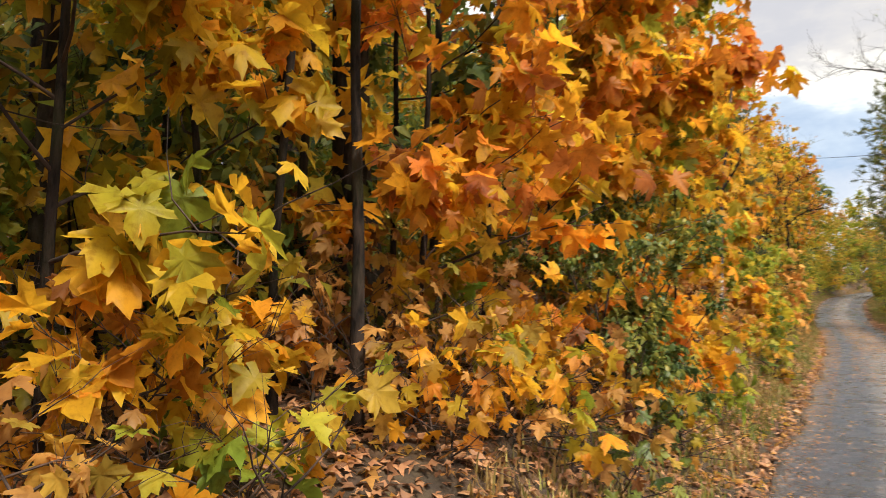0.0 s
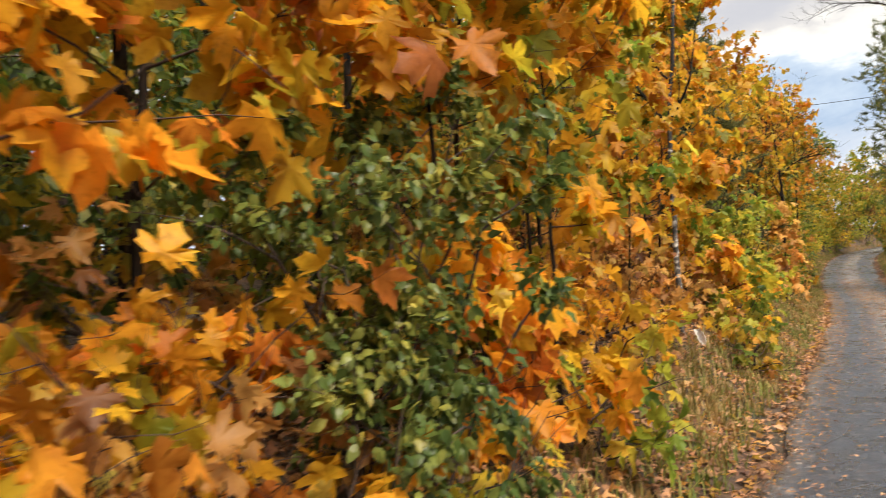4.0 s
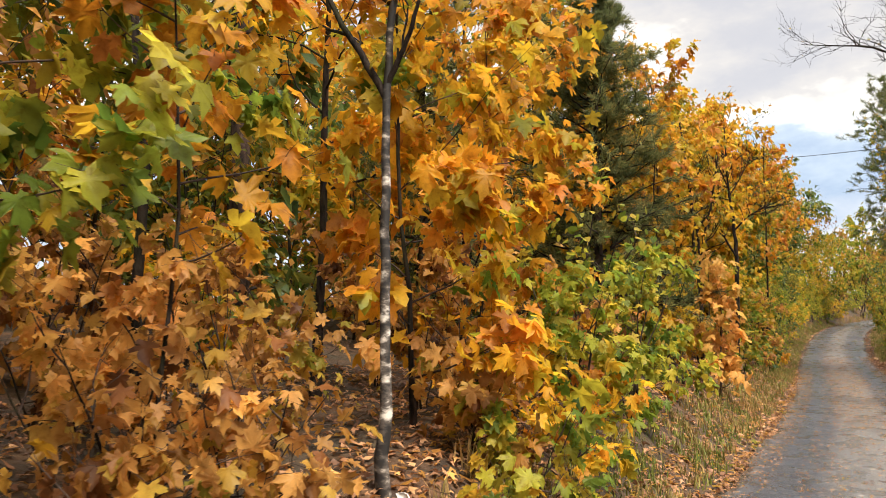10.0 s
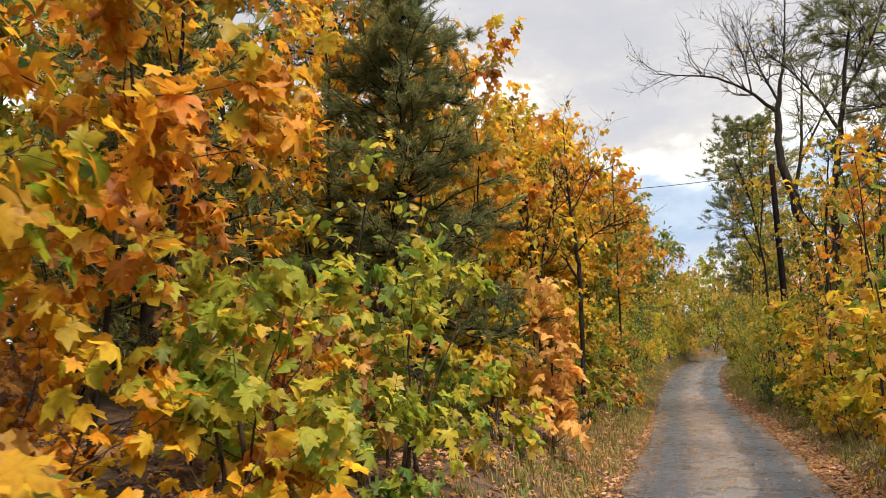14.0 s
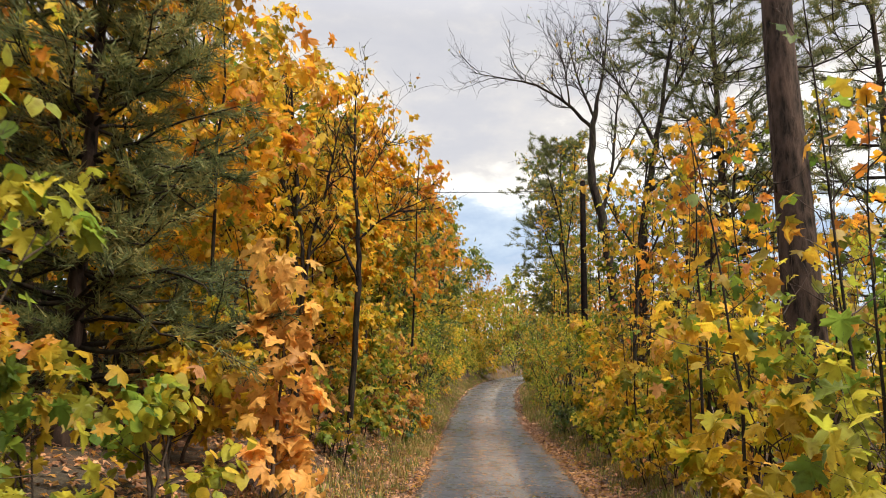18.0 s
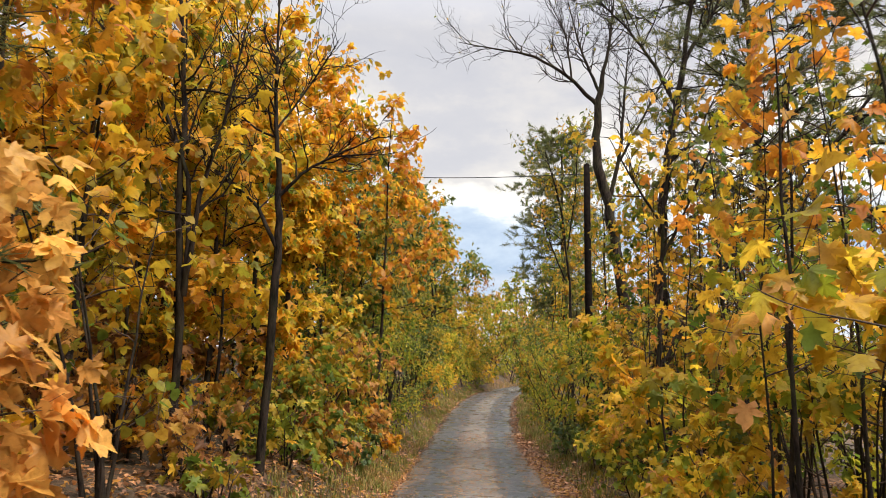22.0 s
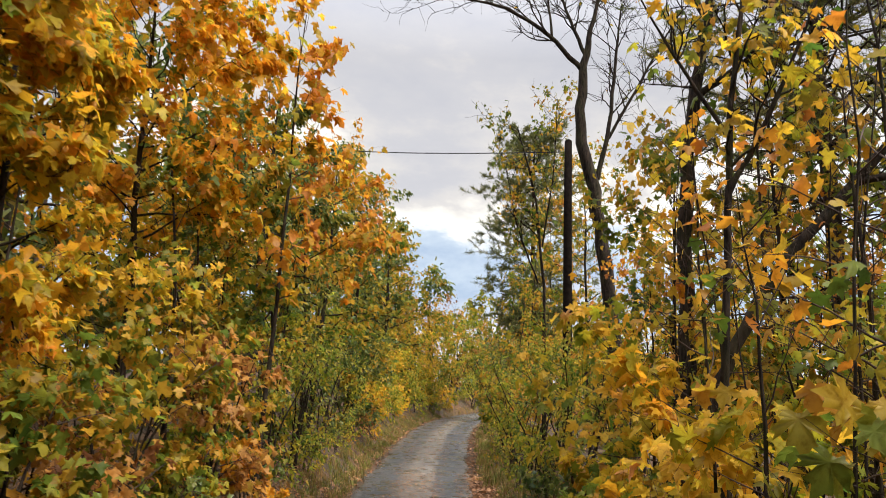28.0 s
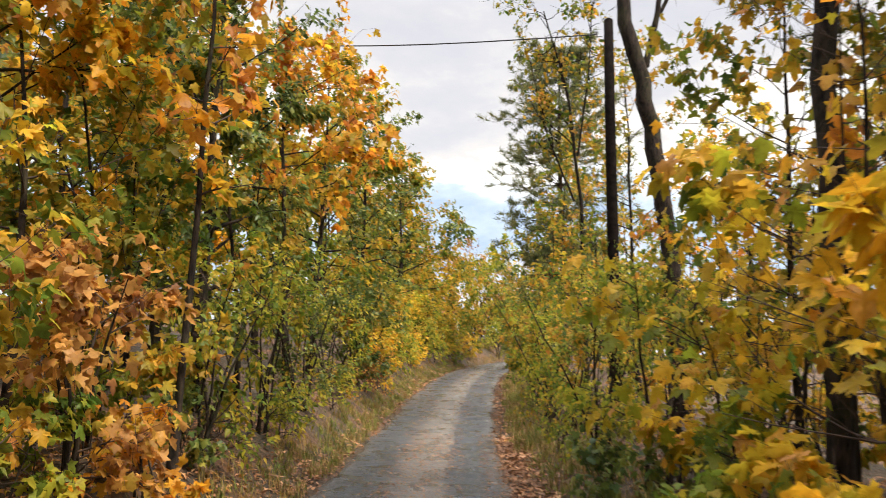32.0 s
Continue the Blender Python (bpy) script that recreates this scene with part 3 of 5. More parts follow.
def foliage(rng, base, lines, outs, leaf, own, droop, holders=()):
    """Leaves on the twigs: those nearest the lane are objects, the rest one crown."""
    mat_key, form, size, number = leaf
    if not number:
        return
    lens = np.array([np.linalg.norm(np.diff(t, axis=0), axis=1).sum() for t in lines])
    share = lens * np.exp(rng.normal(0, 0.9, len(lens)))
    pick = rng.choice(len(lines), number, p=share / share.sum())
    fr = np.minimum(rng.uniform(0.05, 1.05, number) ** 0.8, 0.999)
    pos = on_lines(lines, pick, fr)
    out = unit(np.array(outs)[pick] * np.array([1, 1, 0.3]))
    pos = pos + rng.normal(0, size * 0.5, (number, 3))
    sizes = size * np.clip(rng.normal(1, 0.2, number), 0.5, 1.3)
    frames = leaf_frames(rng, pos, out, droop)
    gx, gy, gz = (pos + np.array(base.location)).T
    keep = (gz > ground_z(gx, gy) + 0.06) & ((np.abs(gx - lane_x(gy)) > HALF + np.where(gy < 1.8, 0.8, 0.22)) | (gz > lane_z(gy) + 3.6))
    pos, frames, sizes, gx, gy, pick = pos[keep], frames[keep], sizes[keep], gx[keep], gy[keep], pick[keep]
    own = min(int(0.78 * own), len(pos))
    order = np.argsort(np.abs(gx - lane_x(gy)))
    mine, rest = order[:own], order[own:]
    leaf_parts(rng, [holders[pick[i]] if holders else base for i in mine], pos[mine], frames[mine], sizes[mine], form, mat_key)
    near, rest = (rest[:320], rest[320:]) if form == "fine" else (rest[:0], rest)
    if len(near):
        tagged(part("leaf_mass", leaves_mesh("leaf_mass", rng, pos[near], frames[near], sizes[near], form, LEAF[mat_key]), base), kind="stuff")
        form = "maple"
    if len(rest):
        tagged(part("crown", leaves_mesh("crown", rng, pos[rest], frames[rest], sizes[rest], form, LEAF[mat_key]), base), kind="stuff")


def broadleaf(name, label, xy, height, radius, leaf, bark="dark", crown=(0.3, 1.0), spread=1.4, limbs=14, lean=(0, 0), toward=(0, 0),
              seed=0, own=0, category="tree", group="", stems=1, profile="dome", kinks=0.12, twigs=4, sides=9, droop=0.7):
    """A tapered trunk or several stems, limbs with twigs, and a crown of single leaves.
    leaf: colour, form, size, count. own: how many of the leaves are objects of their own."""
    rng = np.random.default_rng(seed)
    base = stand(name, *xy, label, category, group)
    lines, outs, holders = [], [], []
    joined = Tubes()
    for s in range(stems):
        n = 9
        f = np.linspace(0, 1, n)
        az = rng.uniform(0, 6.28)
        tilt = 0.0 if stems == 1 else rng.uniform(0.12, 0.42)
        top = np.array([lean[0] + tilt * height * math.cos(az), lean[1] + tilt * height * math.sin(az), height * (1 if stems == 1 else rng.uniform(0.7, 1.0))])
        wob = np.cumsum(rng.normal(0, kinks / 3, (n, 2)), 0) * height / 6
        wob -= wob[0]
        line = np.c_[top[0] * f ** 1.3 + wob[:, 0], top[1] * f ** 1.3 + wob[:, 1], top[2] * f]
        if stems > 1:
            line[:, :2] += rng.normal(0, 0.08, 2)
        r = radius * (1 - 0.82 * f) * (1 if stems == 1 else rng.uniform(0.6, 1.0))
        r[0] *= 1.35
        trunk = Tubes()
        trunk.add(line, r, sides if stems == 1 else 6, 0.05, rng)
        part("trunk" if stems == 1 else "stem", trunk.mesh("trunk", BARK[bark]), base)
        lo, hi = crown
        count = max(3, limbs // stems)
        for i in range(count):
            h = lo + (hi - lo) * (i + rng.uniform(0, 1)) / count
            at = along(line, np.array([h]))[0]
            c = (h - lo) / (hi - lo + 1e-6)
            reach = {"dome": math.sqrt(max(0.06, 1 - (1.7 * c - 0.75) ** 2)), "cone": 1 - 0.75 * c, "vase": 0.35 + 0.75 * c, "pole": 0.8 - 0.3 * c}[profile]
            a = i * 2.399 + rng.uniform(-0.5, 0.5)
            way = np.array([math.cos(a) + toward[0], math.sin(a) + toward[1], 0.25 + 0.8 * c + rng.normal(0, 0.15)])
            length = spread * reach * rng.uniform(0.75, 1.2)
            if any(toward):
                length *= 0.55 + 0.6 * max(0, unit(way[:2]) @ unit(np.array(toward)))
            limb = curve(rng, at, way, length, 5, 0.3, 0.1)
            r0 = max(0.006, 0.45 * np.interp(h, f, r))
            tubes = Tubes() if own and stems == 1 else joined
            tubes.add(limb, r0 * (1 - 0.8 * np.linspace(0, 1, 6)), 4)
            lines.append(limb[2:])
            outs.append(unit(way))
            for k in range(twigs):
                p = along(limb, np.array([rng.uniform(0.25, 1.0)]))[0]
                w = unit(unit(way) + rng.normal(0, 0.75, 3) + np.array([0, 0, 0.1]))
                tw = curve(rng, p, w, length * rng.uniform(0.3, 0.55), 3, 0.4)
                tubes.add(tw, np.array([0.4, 0.3, 0.2, 0.1]) * r0, 3)
                lines.append(tw)
                outs.append(w)
            holders += [base if tubes is joined else part("limb", tubes.mesh("limb", TWIG), base)] * (1 + twigs)
        lines.append(line[-3:])
        outs.append(np.array([0, 0, 1.0]))
        holders.append(base)
    if joined.n:
        tagged(part("branchwork", joined.mesh("branchwork", TWIG if radius < 0.05 else BARK[bark]), base), kind="stuff")
    foliage(rng, base, lines, outs, leaf, own, droop, holders)
    return base


def skeleton_tree(name, label, trunk, limbs, leaf, bark="dark", seed=0, twigs=9, reach=1.0, fine=4, group="", droop=0.7):
    """A tree of known build: trunk and limbs as lines of (x, y, z, radius) in the world; each limb carries twigs, each twig finer ones."""
    rng = np.random.default_rng(seed)
    x, y = trunk[0][:2]
    base = stand(name, x, y, label, "tree", group)
    home = np.array(base.location)
    lines, outs = [], []

    def smooth(pts):
        p = np.array(pts, float)
        f = np.linspace(0, len(p) - 1, 4 * len(p))
        q = np.stack([np.interp(f, np.arange(len(p)), p[:, k]) for k in range(4)], -1)
        q[1:-1] = 0.25 * q[:-2] + 0.5 * q[1:-1] + 0.25 * q[2:]
        q[1:, :3] += rng.normal(0, 0.25, (len(q) - 1, 3)) * q[1:, 3:]
        q[:, :3] -= home
        return q

    t = smooth(trunk)
    tubes = Tubes()
    tubes.add(t[:, :3], t[:, 3], 9, 0.04, rng)
    part("trunk", tubes.mesh("trunk", BARK[bark]), base)
    for pts in limbs + [trunk[-3:]]:
        q = smooth(pts)
        tubes = Tubes()
        if pts is not limbs and pts != trunk[-3:]:
            tubes.add(q[:, :3], q[:, 3], 6, 0.04, rng)
        total = np.linalg.norm(np.diff(q[:, :3], axis=0), axis=1).sum()
        for k in range(twigs):
            u = rng.uniform(0.2, 1.0)
            p = along(q[:, :3], np.array([min(u, 0.999)]))[0]
            d = unit(q[-1, :3] - q[0, :3])
            w = unit(d * 0.7 + rng.normal(0, 0.6, 3) + np.array([0, 0, 0.45]))
            ln = reach * rng.uniform(0.5, 1.2)
            tw = curve(rng, p, w, ln, 6, 0.45, 0.15)
            r0 = 0.45 * float(np.interp(u, np.linspace(0, 1, len(q)), q[:, 3])) + 0.003
            tubes.add(tw, r0 * (1 - 0.85 * np.linspace(0, 1, 7)), 4)
            lines.append(tw[2:])
            outs.append(w)
            for j in range(fine):
                p2 = along(tw, np.array([rng.uniform(0.3, 1.0)]))[0]
                w2 = unit(w + rng.normal(0, 0.65, 3) + np.array([0, 0, 0.2]))
                t2 = curve(rng, p2, w2, ln * rng.uniform(0.25, 0.5), 4, 0.5, 0.1)
                tubes.add(t2, r0 * 0.4 * (1 - 0.8 * np.linspace(0, 1, 5)) + 0.0015, 3)
                lines.append(t2)
                outs.append(w2)
        part("limb", tubes.mesh("limb", BARK["dark"]), base)
    foliage(rng, base, lines, outs, leaf, 0, droop)
    return base


def conifer(name, label, xy, height, radius, spread, needles, crown=(0.08, 1.0), bark="pine", whorls=14, per=6, seed=0, lean=(0, 0), group="", shape="cone", size=0.13, dead=0):
    """A pine: straight trunk, whorls of boughs, tufts of needles at their ends."""
    rng = np.random.default_rng(seed)
    base = stand(name, *xy, label, "tree", group)
    n = 14
    f = np.linspace(0, 1, n)
    wob = np.cumsum(rng.normal(0, 0.02, (n, 2)), 0) * height / 12
    line = np.c_[lean[0] * f + wob[:, 0] - wob[0, 0], lean[1] * f + wob[:, 1] - wob[0, 1], height * f]
    r = radius * (1 - 0.85 * f)
    r[0] *= 1.3
    trunk = Tubes()
    trunk.add(line, r, 12, 0.04, rng)
    part("trunk", trunk.mesh("trunk", BARK[bark]), base)
    limb_tubes, tufts, outs = Tubes(), [], []
    lo, hi = crown
    for wv in range(whorls):
        c = (wv + rng.uniform(0, 0.6)) / whorls
        at = along(line, np.array([lo + (hi - lo) * c]))[0]
        reach = {"cone": 1.0 - 0.8 * c, "pillar": 1.0 - 0.5 * c - 0.4 * c ** 5, "round": math.sqrt(max(0.1, 1 - (1.6 * c - 0.7) ** 2))}[shape]
        for k in range(per):
            a = 6.283 * k / per + rng.uniform(-0.5, 0.5) + wv * 0.7
            way = np.array([math.cos(a), math.sin(a), 0.15 + 0.35 * c + rng.normal(0, 0.1)])
            length = spread * reach * rng.uniform(0.65, 1.15)
            limb = curve(rng, at, way, length, 6, 0.35, -0.1)
            r0 = max(0.006, min(0.05 if shape == "pillar" else 0.03, 0.3 * radius) * (1 - 0.7 * c))
            limb_tubes.add(limb, r0 * (1 - 0.8 * np.linspace(0, 1, 7)), 4)
            for j in range(9 if shape == "pillar" else 10):
                p = along(limb, np.array([rng.uniform(0.15, 1.0)]))[0]
                w = unit(unit(way) + rng.normal(0, 0.7, 3) * np.array([1, 1, 0.5]))
                tw = curve(rng, p, w, length * rng.uniform(0.12, 0.3), 3, 0.3, 0.1)
                limb_tubes.add(tw, np.array([0.35, 0.3, 0.2, 0.1]) * r0, 3)
                tufts.append(tw)
                outs.append(w)
    for k in range(dead):
        h = rng.uniform(0.15, lo)
        at = along(line, np.array([h]))[0]
        a = rng.uniform(0, 6.28)
        bough = curve(rng, at, (math.cos(a), math.sin(a), rng.uniform(-0.1, 0.4)), spread * rng.uniform(0.3, 0.9), 7, 0.6)
        limb_tubes.add(bough, 0.016 * (1 - 0.85 * np.linspace(0, 1, 8)), 4)
        for j in range(5):
            p = along(bough, np.array([rng.uniform(0.3, 1.0)]))[0]
            limb_tubes.add(curve(rng, p, rng.normal(0, 1, 3), 0.5, 4, 0.5), 0.006 * (1 - 0.8 * np.linspace(0, 1, 5)), 3)
    tagged(part("branchwork", limb_tubes.mesh("branchwork", BARK["dark"]), base), kind="stuff")
    pick = rng.integers(0, len(tufts), needles)
    pos = on_lines(tufts, pick, rng.uniform(0.05 if shape == "pillar" else 0.35, 0.999, needles))
    out = np.array(outs)[pick]
    pos += rng.normal(0, 0.02, pos.shape)
    tip = unit(out + rng.normal(0, 0.6 if shape == "pillar" else 0.95, pos.shape) + np.array([0, 0, 0.1]))
    up = unit(rng.normal(0, 1, pos.shape))
    nor = unit(up - (up * tip).sum(1)[:, None] * tip)
    frames = np.stack([np.cross(tip, nor), tip, nor], -1)
    sizes = size * rng.uniform(0.7, 1.3, needles)
    tagged(part("crown", leaves_mesh("needles", rng, pos, frames, sizes, "needle", LEAF["needle"]), base), kind="stuff")
    return base


ORANGE = "young maple with orange and golden autumn leaves"
GOLD = "young maple with golden yellow autumn leaves"
LEMON = "maple sapling with yellow and greenish leaves"
HAZEL = "hazel shrub with green and yellowing leaves"
MAPLES = "maples beside the lane"
# bank beside the start of the lane: maples hanging over it
broadleaf("maple_tree", GOLD, (-2.1, 0.7), 3.7, 0.03, ("yellow", "fine", 0.16, 800), crown=(0.2, 1.0), spread=1.3, limbs=18, toward=(0.5, -0.15), seed=11, own=260, group=MAPLES)
broadleaf("maple_tree", GOLD, (-2.45, 1.7), 3.7, 0.03, ("yellow", "fine", 0.15, 480), crown=(0.36, 1.0), spread=1.4, limbs=18, toward=(0.3, -0.2), seed=106, own=130, group=MAPLES)
broadleaf("maple_tree", GOLD, (-3.3, 2.5), 5.4, 0.04, ("gold", "maple", 0.14, 700), crown=(0.2, 1.0), spread=1.5, limbs=18, seed=107, group=MAPLES)
broadleaf("maple_tree", GOLD, (-2.0, -1.6), 5.0, 0.045, ("gold", "fine", 0.185, 700), crown=(0.15, 1.0), spread=1.5, limbs=14, toward=(0.3, 0.1), seed=12, group=MAPLES)
broadleaf("maple_tree", ORANGE, (-1.95, 3.1), 4.2, 0.03, ("orange", "fine", 0.17, 700), crown=(0.16, 1.0), spread=1.5, limbs=20, toward=(0.4, 0.0), seed=13, own=290, group=MAPLES)
broadleaf("maple_tree", ORANGE, (-2.1, 4.4), 4.3, 0.03, ("orange", "fine", 0.18, 760), crown=(0.25, 1.0), spread=1.5, limbs=18, toward=(0.4, 0.0), seed=18, own=150, group=MAPLES)
broadleaf("maple_tree", ORANGE, (-2.0, 5.6), 4.3, 0.03, ("orange", "fine", 0.18, 1050), crown=(0.12, 1.0), spread=1.5, limbs=20, toward=(0.4, 0.0), seed=14, own=290, group=MAPLES)
broadleaf("maple_tree", ORANGE, (-2.3, 7.7), 4.6, 0.03, ("gold", "fine", 0.15, 800), crown=(0.3, 1.0), spread=1.3, limbs=18, toward=(0.4, 0.0), seed=15, own=250, group=MAPLES)
broadleaf("maple_tree", "young maple with fresh green and yellow leaves", (-2.2, 8.9), 4.6, 0.024, ("lime", "fine", 0.13, 1150), crown=(0.28, 0.95), spread=1.3, limbs=18, toward=(0.4, 0.0), seed=16, own=200, group=MAPLES)
broadleaf("maple_tree", "young maple with olive-green and brown leaves", (-1.8, 7.9), 3.6, 0.02, ("olive", "fine", 0.13, 460), crown=(0.28, 1.0), spread=1.0, limbs=18, toward=(0.2, 0.0), seed=115, group=MAPLES)
broadleaf("maple_tree", GOLD, (-1.05, 6.6), 3.2, 0.018, ("gold", "fine", 0.15, 210), crown=(0.38, 1.0), spread=0.85, limbs=14, toward=(0.3, -0.2), seed=116, group=MAPLES)
broadleaf("old_tree", "tall dark-barked tree with rugged trunk", (-2.55, 3.45), 12.0, 0.17, ("olive", "far", 0.14, 2600), "dark", crown=(0.3, 1.0), spread=2.6, limbs=18, seed=17)
broadleaf("thin_tree", "slender dark tree close to the lane", (-1.62, 2.05), 8.0, 0.036, ("amber", "fine", 0.16, 260), "dark", crown=(0.4, 1.0), spread=1.4, limbs=12, seed=19, group="slender trees in the wood")
for k, (x, y, h, r) in enumerate([(-2.0, 1.85, 7, 0.026), (-2.5, 2.6, 8, 0.034), (-3.0, 1.2, 8, 0.05), (-3.4, 3.4, 9, 0.06), (-3.0, 5, 8, 0.05), (-3.8, 0, 9, 0.06), (-2.7, 3.9, 7, 0.03), (-3.3, 2.2, 7, 0.035), (-4.2, 1.8, 8, 0.05), (-2.9, -0.4, 7, 0.03), (-3.6, 8, 8, 0.05), (-3.1, 10.6, 7, 0.04)]):
    broadleaf("thin_tree", "slender bare-stemmed forest tree with dark bark", (x, y), h, r, ("olive" if k % 2 else "green", "maple", 0.13, 620), "dark", crown=(0.3, 1.0), spread=1.5, limbs=12, seed=30 + k, group="slender trees in the wood")
for k, (x, y, h, c) in enumerate([(-4.0, 0.6, 2.4, "olive"), (-4.4, 2.4, 2.8, "green"), (-4.2, 4.2, 2.6, "olive"), (-4.6, 6.2, 2.8, "green"), (-4.3, 8.4, 2.4, "olive"), (-5.2, 1.4, 3.4, "green"), (-5.4, 3.6, 3.6, "olive"), (-5.4, 5.4, 3.4, "green"), (-3.2, 2.9, 1.4, "green"), (-5.4, 8, 3.2, "olive"), (-5.0, 10.5, 3.0, "rust"), (-5.2, 12.93, 3.0, "olive"), (-4.8, -1, 3.0, "olive"), (-5.6, -3, 3.4, "green"), (-3.6, -0.8, 2.4, "green"), (-3.3, 1.6, 1.8, "olive"), (-6.3, 0, 4.2, "green"), (-6.4, 3, 4.4, "olive"), (-6.6, 10, 4.2, "green"), (-6.4, 17.25, 4.4, "olive")]):
    broadleaf("undergrowth_shrub", "tall shady shrub in the undergrowth of the wood", (x, y), h, 0.02, (c, "small", 0.15, 1400), "dark", crown=(0.03, 1.0), spread=1.1, limbs=24, seed=210 + k, stems=6, category="shrub", group="undergrowth of the wood")
for k, (x, y, h, c, n) in enumerate([(-1.75, 0.7, 0.6, "gold", 120), (-1.3, 0.85, 0.35, "lime", 60), (-1.8, 1.3, 0.7, "gold", 140), (-2.2, 1.4, 1.0, "amber", 120), (-2.6, 2.1, 1.2, "rust", 300), (-1.55, 2.6, 0.7, "gold", 60), (-1.15, 2.9, 0.45, "gold", 110), (-2.1, 3.7, 0.9, "rust", 150), (-1.5, 4.1, 0.7, "orange", 120), (-0.95, 4.4, 0.3, "rust", 70), (-0.72, 3.5, 0.2, "green", 50), (-0.68, 5, 0.25, "olive", 60), (-0.95, 3.2, 0.4, "rust", 90), (-2.7, 4.6, 1.3, "olive", 300), (-3.1, 3.4, 1.3, "rust", 300), (-2.9, 0.6, 1.2, "olive", 300), (-3.5, 2, 1.5, "olive", 300), (-1.9, 5, 0.9, "rust", 240), (-1.5, 6.4, 0.9, "olive", 260), (-2.2, 6.6, 1.2, "rust", 300), (-2.9, 6.2, 1.4, "olive", 300), (-1.15, 3.75, 0.45, "rust", 120), (-1.4, 4.2, 0.6, "orange", 140), (-1.6, 2.3, 0.5, "rust", 110), (-1.25, 2.2, 0.35, "amber", 60), (-1.95, 2.2, 0.7, "rust", 180), (-0.8, 4.85, 0.35, "gold", 80), (-2.2, 0.4, 0.7, "amber", 150), (-1.5, 0.2, 0.4, "rust", 120), (-2.3, 2.9, 0.9, "rust", 220), (-1.2, 7.05, 0.8, "gold", 200), (-0.85, 6.55, 0.4, "lime", 110)]):
    broadleaf("bank_shrub", {"rust": "loose shrub with withered brown leaves on the bank", "green": "loose green shrub on the shady bank", "olive": "loose olive-green shrub on the shady bank"}.get(c, "small maple shoots with bright autumn leaves"), (x, y), h, 0.01, (c, "fine", 0.13 if c in ("gold", "orange", "lemon", "lime") else 0.10, int(0.65 * n)), "dark", crown=(0.05, 1.0), spread=0.6, limbs=15, seed=510 + k, stems=3, category="shrub", group="undergrowth of the bank", twigs=4)
for k, (x, y, h, c, n) in enumerate([(-1.7, 13.05, 0.8, "gold", 170), (-2.2, 14.8, 1.3, "amber", 260), (-1.5, 12.23, 0.6, "rust", 220), (-1.35, 15.27, 0.8, "lime", 260), (-2.7, 15.38, 1.5, "rust", 300), (-2.9, 17.6, 1.6, "amber", 300), (-1.8, 17.72, 1.0, "olive", 260), (-0.95, 12.12, 0.55, "lime", 170), (-0.75, 11.3, 0.3, "olive", 90), (-1.5, 9.3, 0.4, "rust", 110), (-1.1, 13.17, 0.6, "gold", 150)]):
    broadleaf("bank_shrub", "leafy shrub with mixed autumn leaves on the bank", (x, y), h, 0.011, (c, "fine", 0.115, n), "dark", crown=(0.05, 1.0), spread=0.6, limbs=18, seed=540 + k, stems=3, category="shrub", group="undergrowth of the bank", twigs=4)
PRIVET = "dense glossy green privet shrub under the maples"
broadleaf("green_shrub", PRIVET, (-1.2, 4.9), 1.75, 0.02, ("green", "oval", 0.055, 4600), "grey", crown=(0.1, 1.0), spread=0.6, limbs=30, seed=41, stems=7, category="shrub", twigs=5, own=150)
broadleaf("green_shrub", PRIVET, (-0.98, 4.55), 0.95, 0.014, ("green", "oval", 0.052, 1900), "grey", crown=(0.05, 1.0), spread=0.45, limbs=24, seed=42, stems=6, category="shrub", twigs=5)
broadleaf("maple_tree", GOLD, (-1.5, 5.9), 3.8, 0.02, ("gold", "fine", 0.15, 330), crown=(0.42, 1.0), spread=0.95, limbs=16, toward=(0.2, -0.2), seed=114, group=MAPLES)
broadleaf("yellow_shrub", GOLD, (-1.3, 3.55), 0.65, 0.02, ("gold", "fine", 0.15, 70), "grey", crown=(0.1, 1.0), spread=0.6, limbs=15, seed=44, stems=4, category="shrub", own=150)
broadleaf("yellow_shrub", ORANGE, (-1.15, 5.9), 1.1, 0.02, ("orange", "fine", 0.15, 210), "grey", crown=(0.1, 1.0), spread=0.6, limbs=15, seed=45, stems=4, category="shrub", own=150)
for k, (x, y, h, n, c) in enumerate([(-1.9, 9.6, 1.1, 600, "copper"), (-2.6, 11, 1.4, 800, "amber"), (-1.5, 8.3, 0.9, 450, "amber"), (-3.2, 10, 1.5, 800, "amber"), (-2.4, 13.05, 1.3, 800, "rust"), (-3.4, 13.75, 1.5, 800, "rust"), (-1.5, 9.9, 0.8, 350, "rust"), (-1.1, 7.2, 0.6, 260, "gold"), (-3.8, 11.6, 1.6, 700, "gold"), (-3.0, 8.2, 1.6, 700, "rust"), (-2.0, 15.38, 1.1, 500, "rust")]):
    broadleaf("withered_shrub", "low shrub with withered rust-brown leaves" if c in ("rust", "amber", "copper") else "low shrub with yellowing green leaves", (x, y), h, 0.012, ("rust" if c == "amber" and k % 2 else c, "fine", 0.088, int(0.55 * n)), "dark", crown=(0.1, 1.0), spread=0.75, limbs=18, seed=50 + k, stems=5, category="shrub", group="low shrubs on the bank", own=60)
broadleaf("slim_maple", "slim young maple with amber leaves before the birch", (-1.5, 9.5), 2.9, 0.014, ("amber", "fine", 0.125, 190), crown=(0.4, 1.0), spread=0.7, limbs=14, toward=(0.2, -0.1), seed=105)
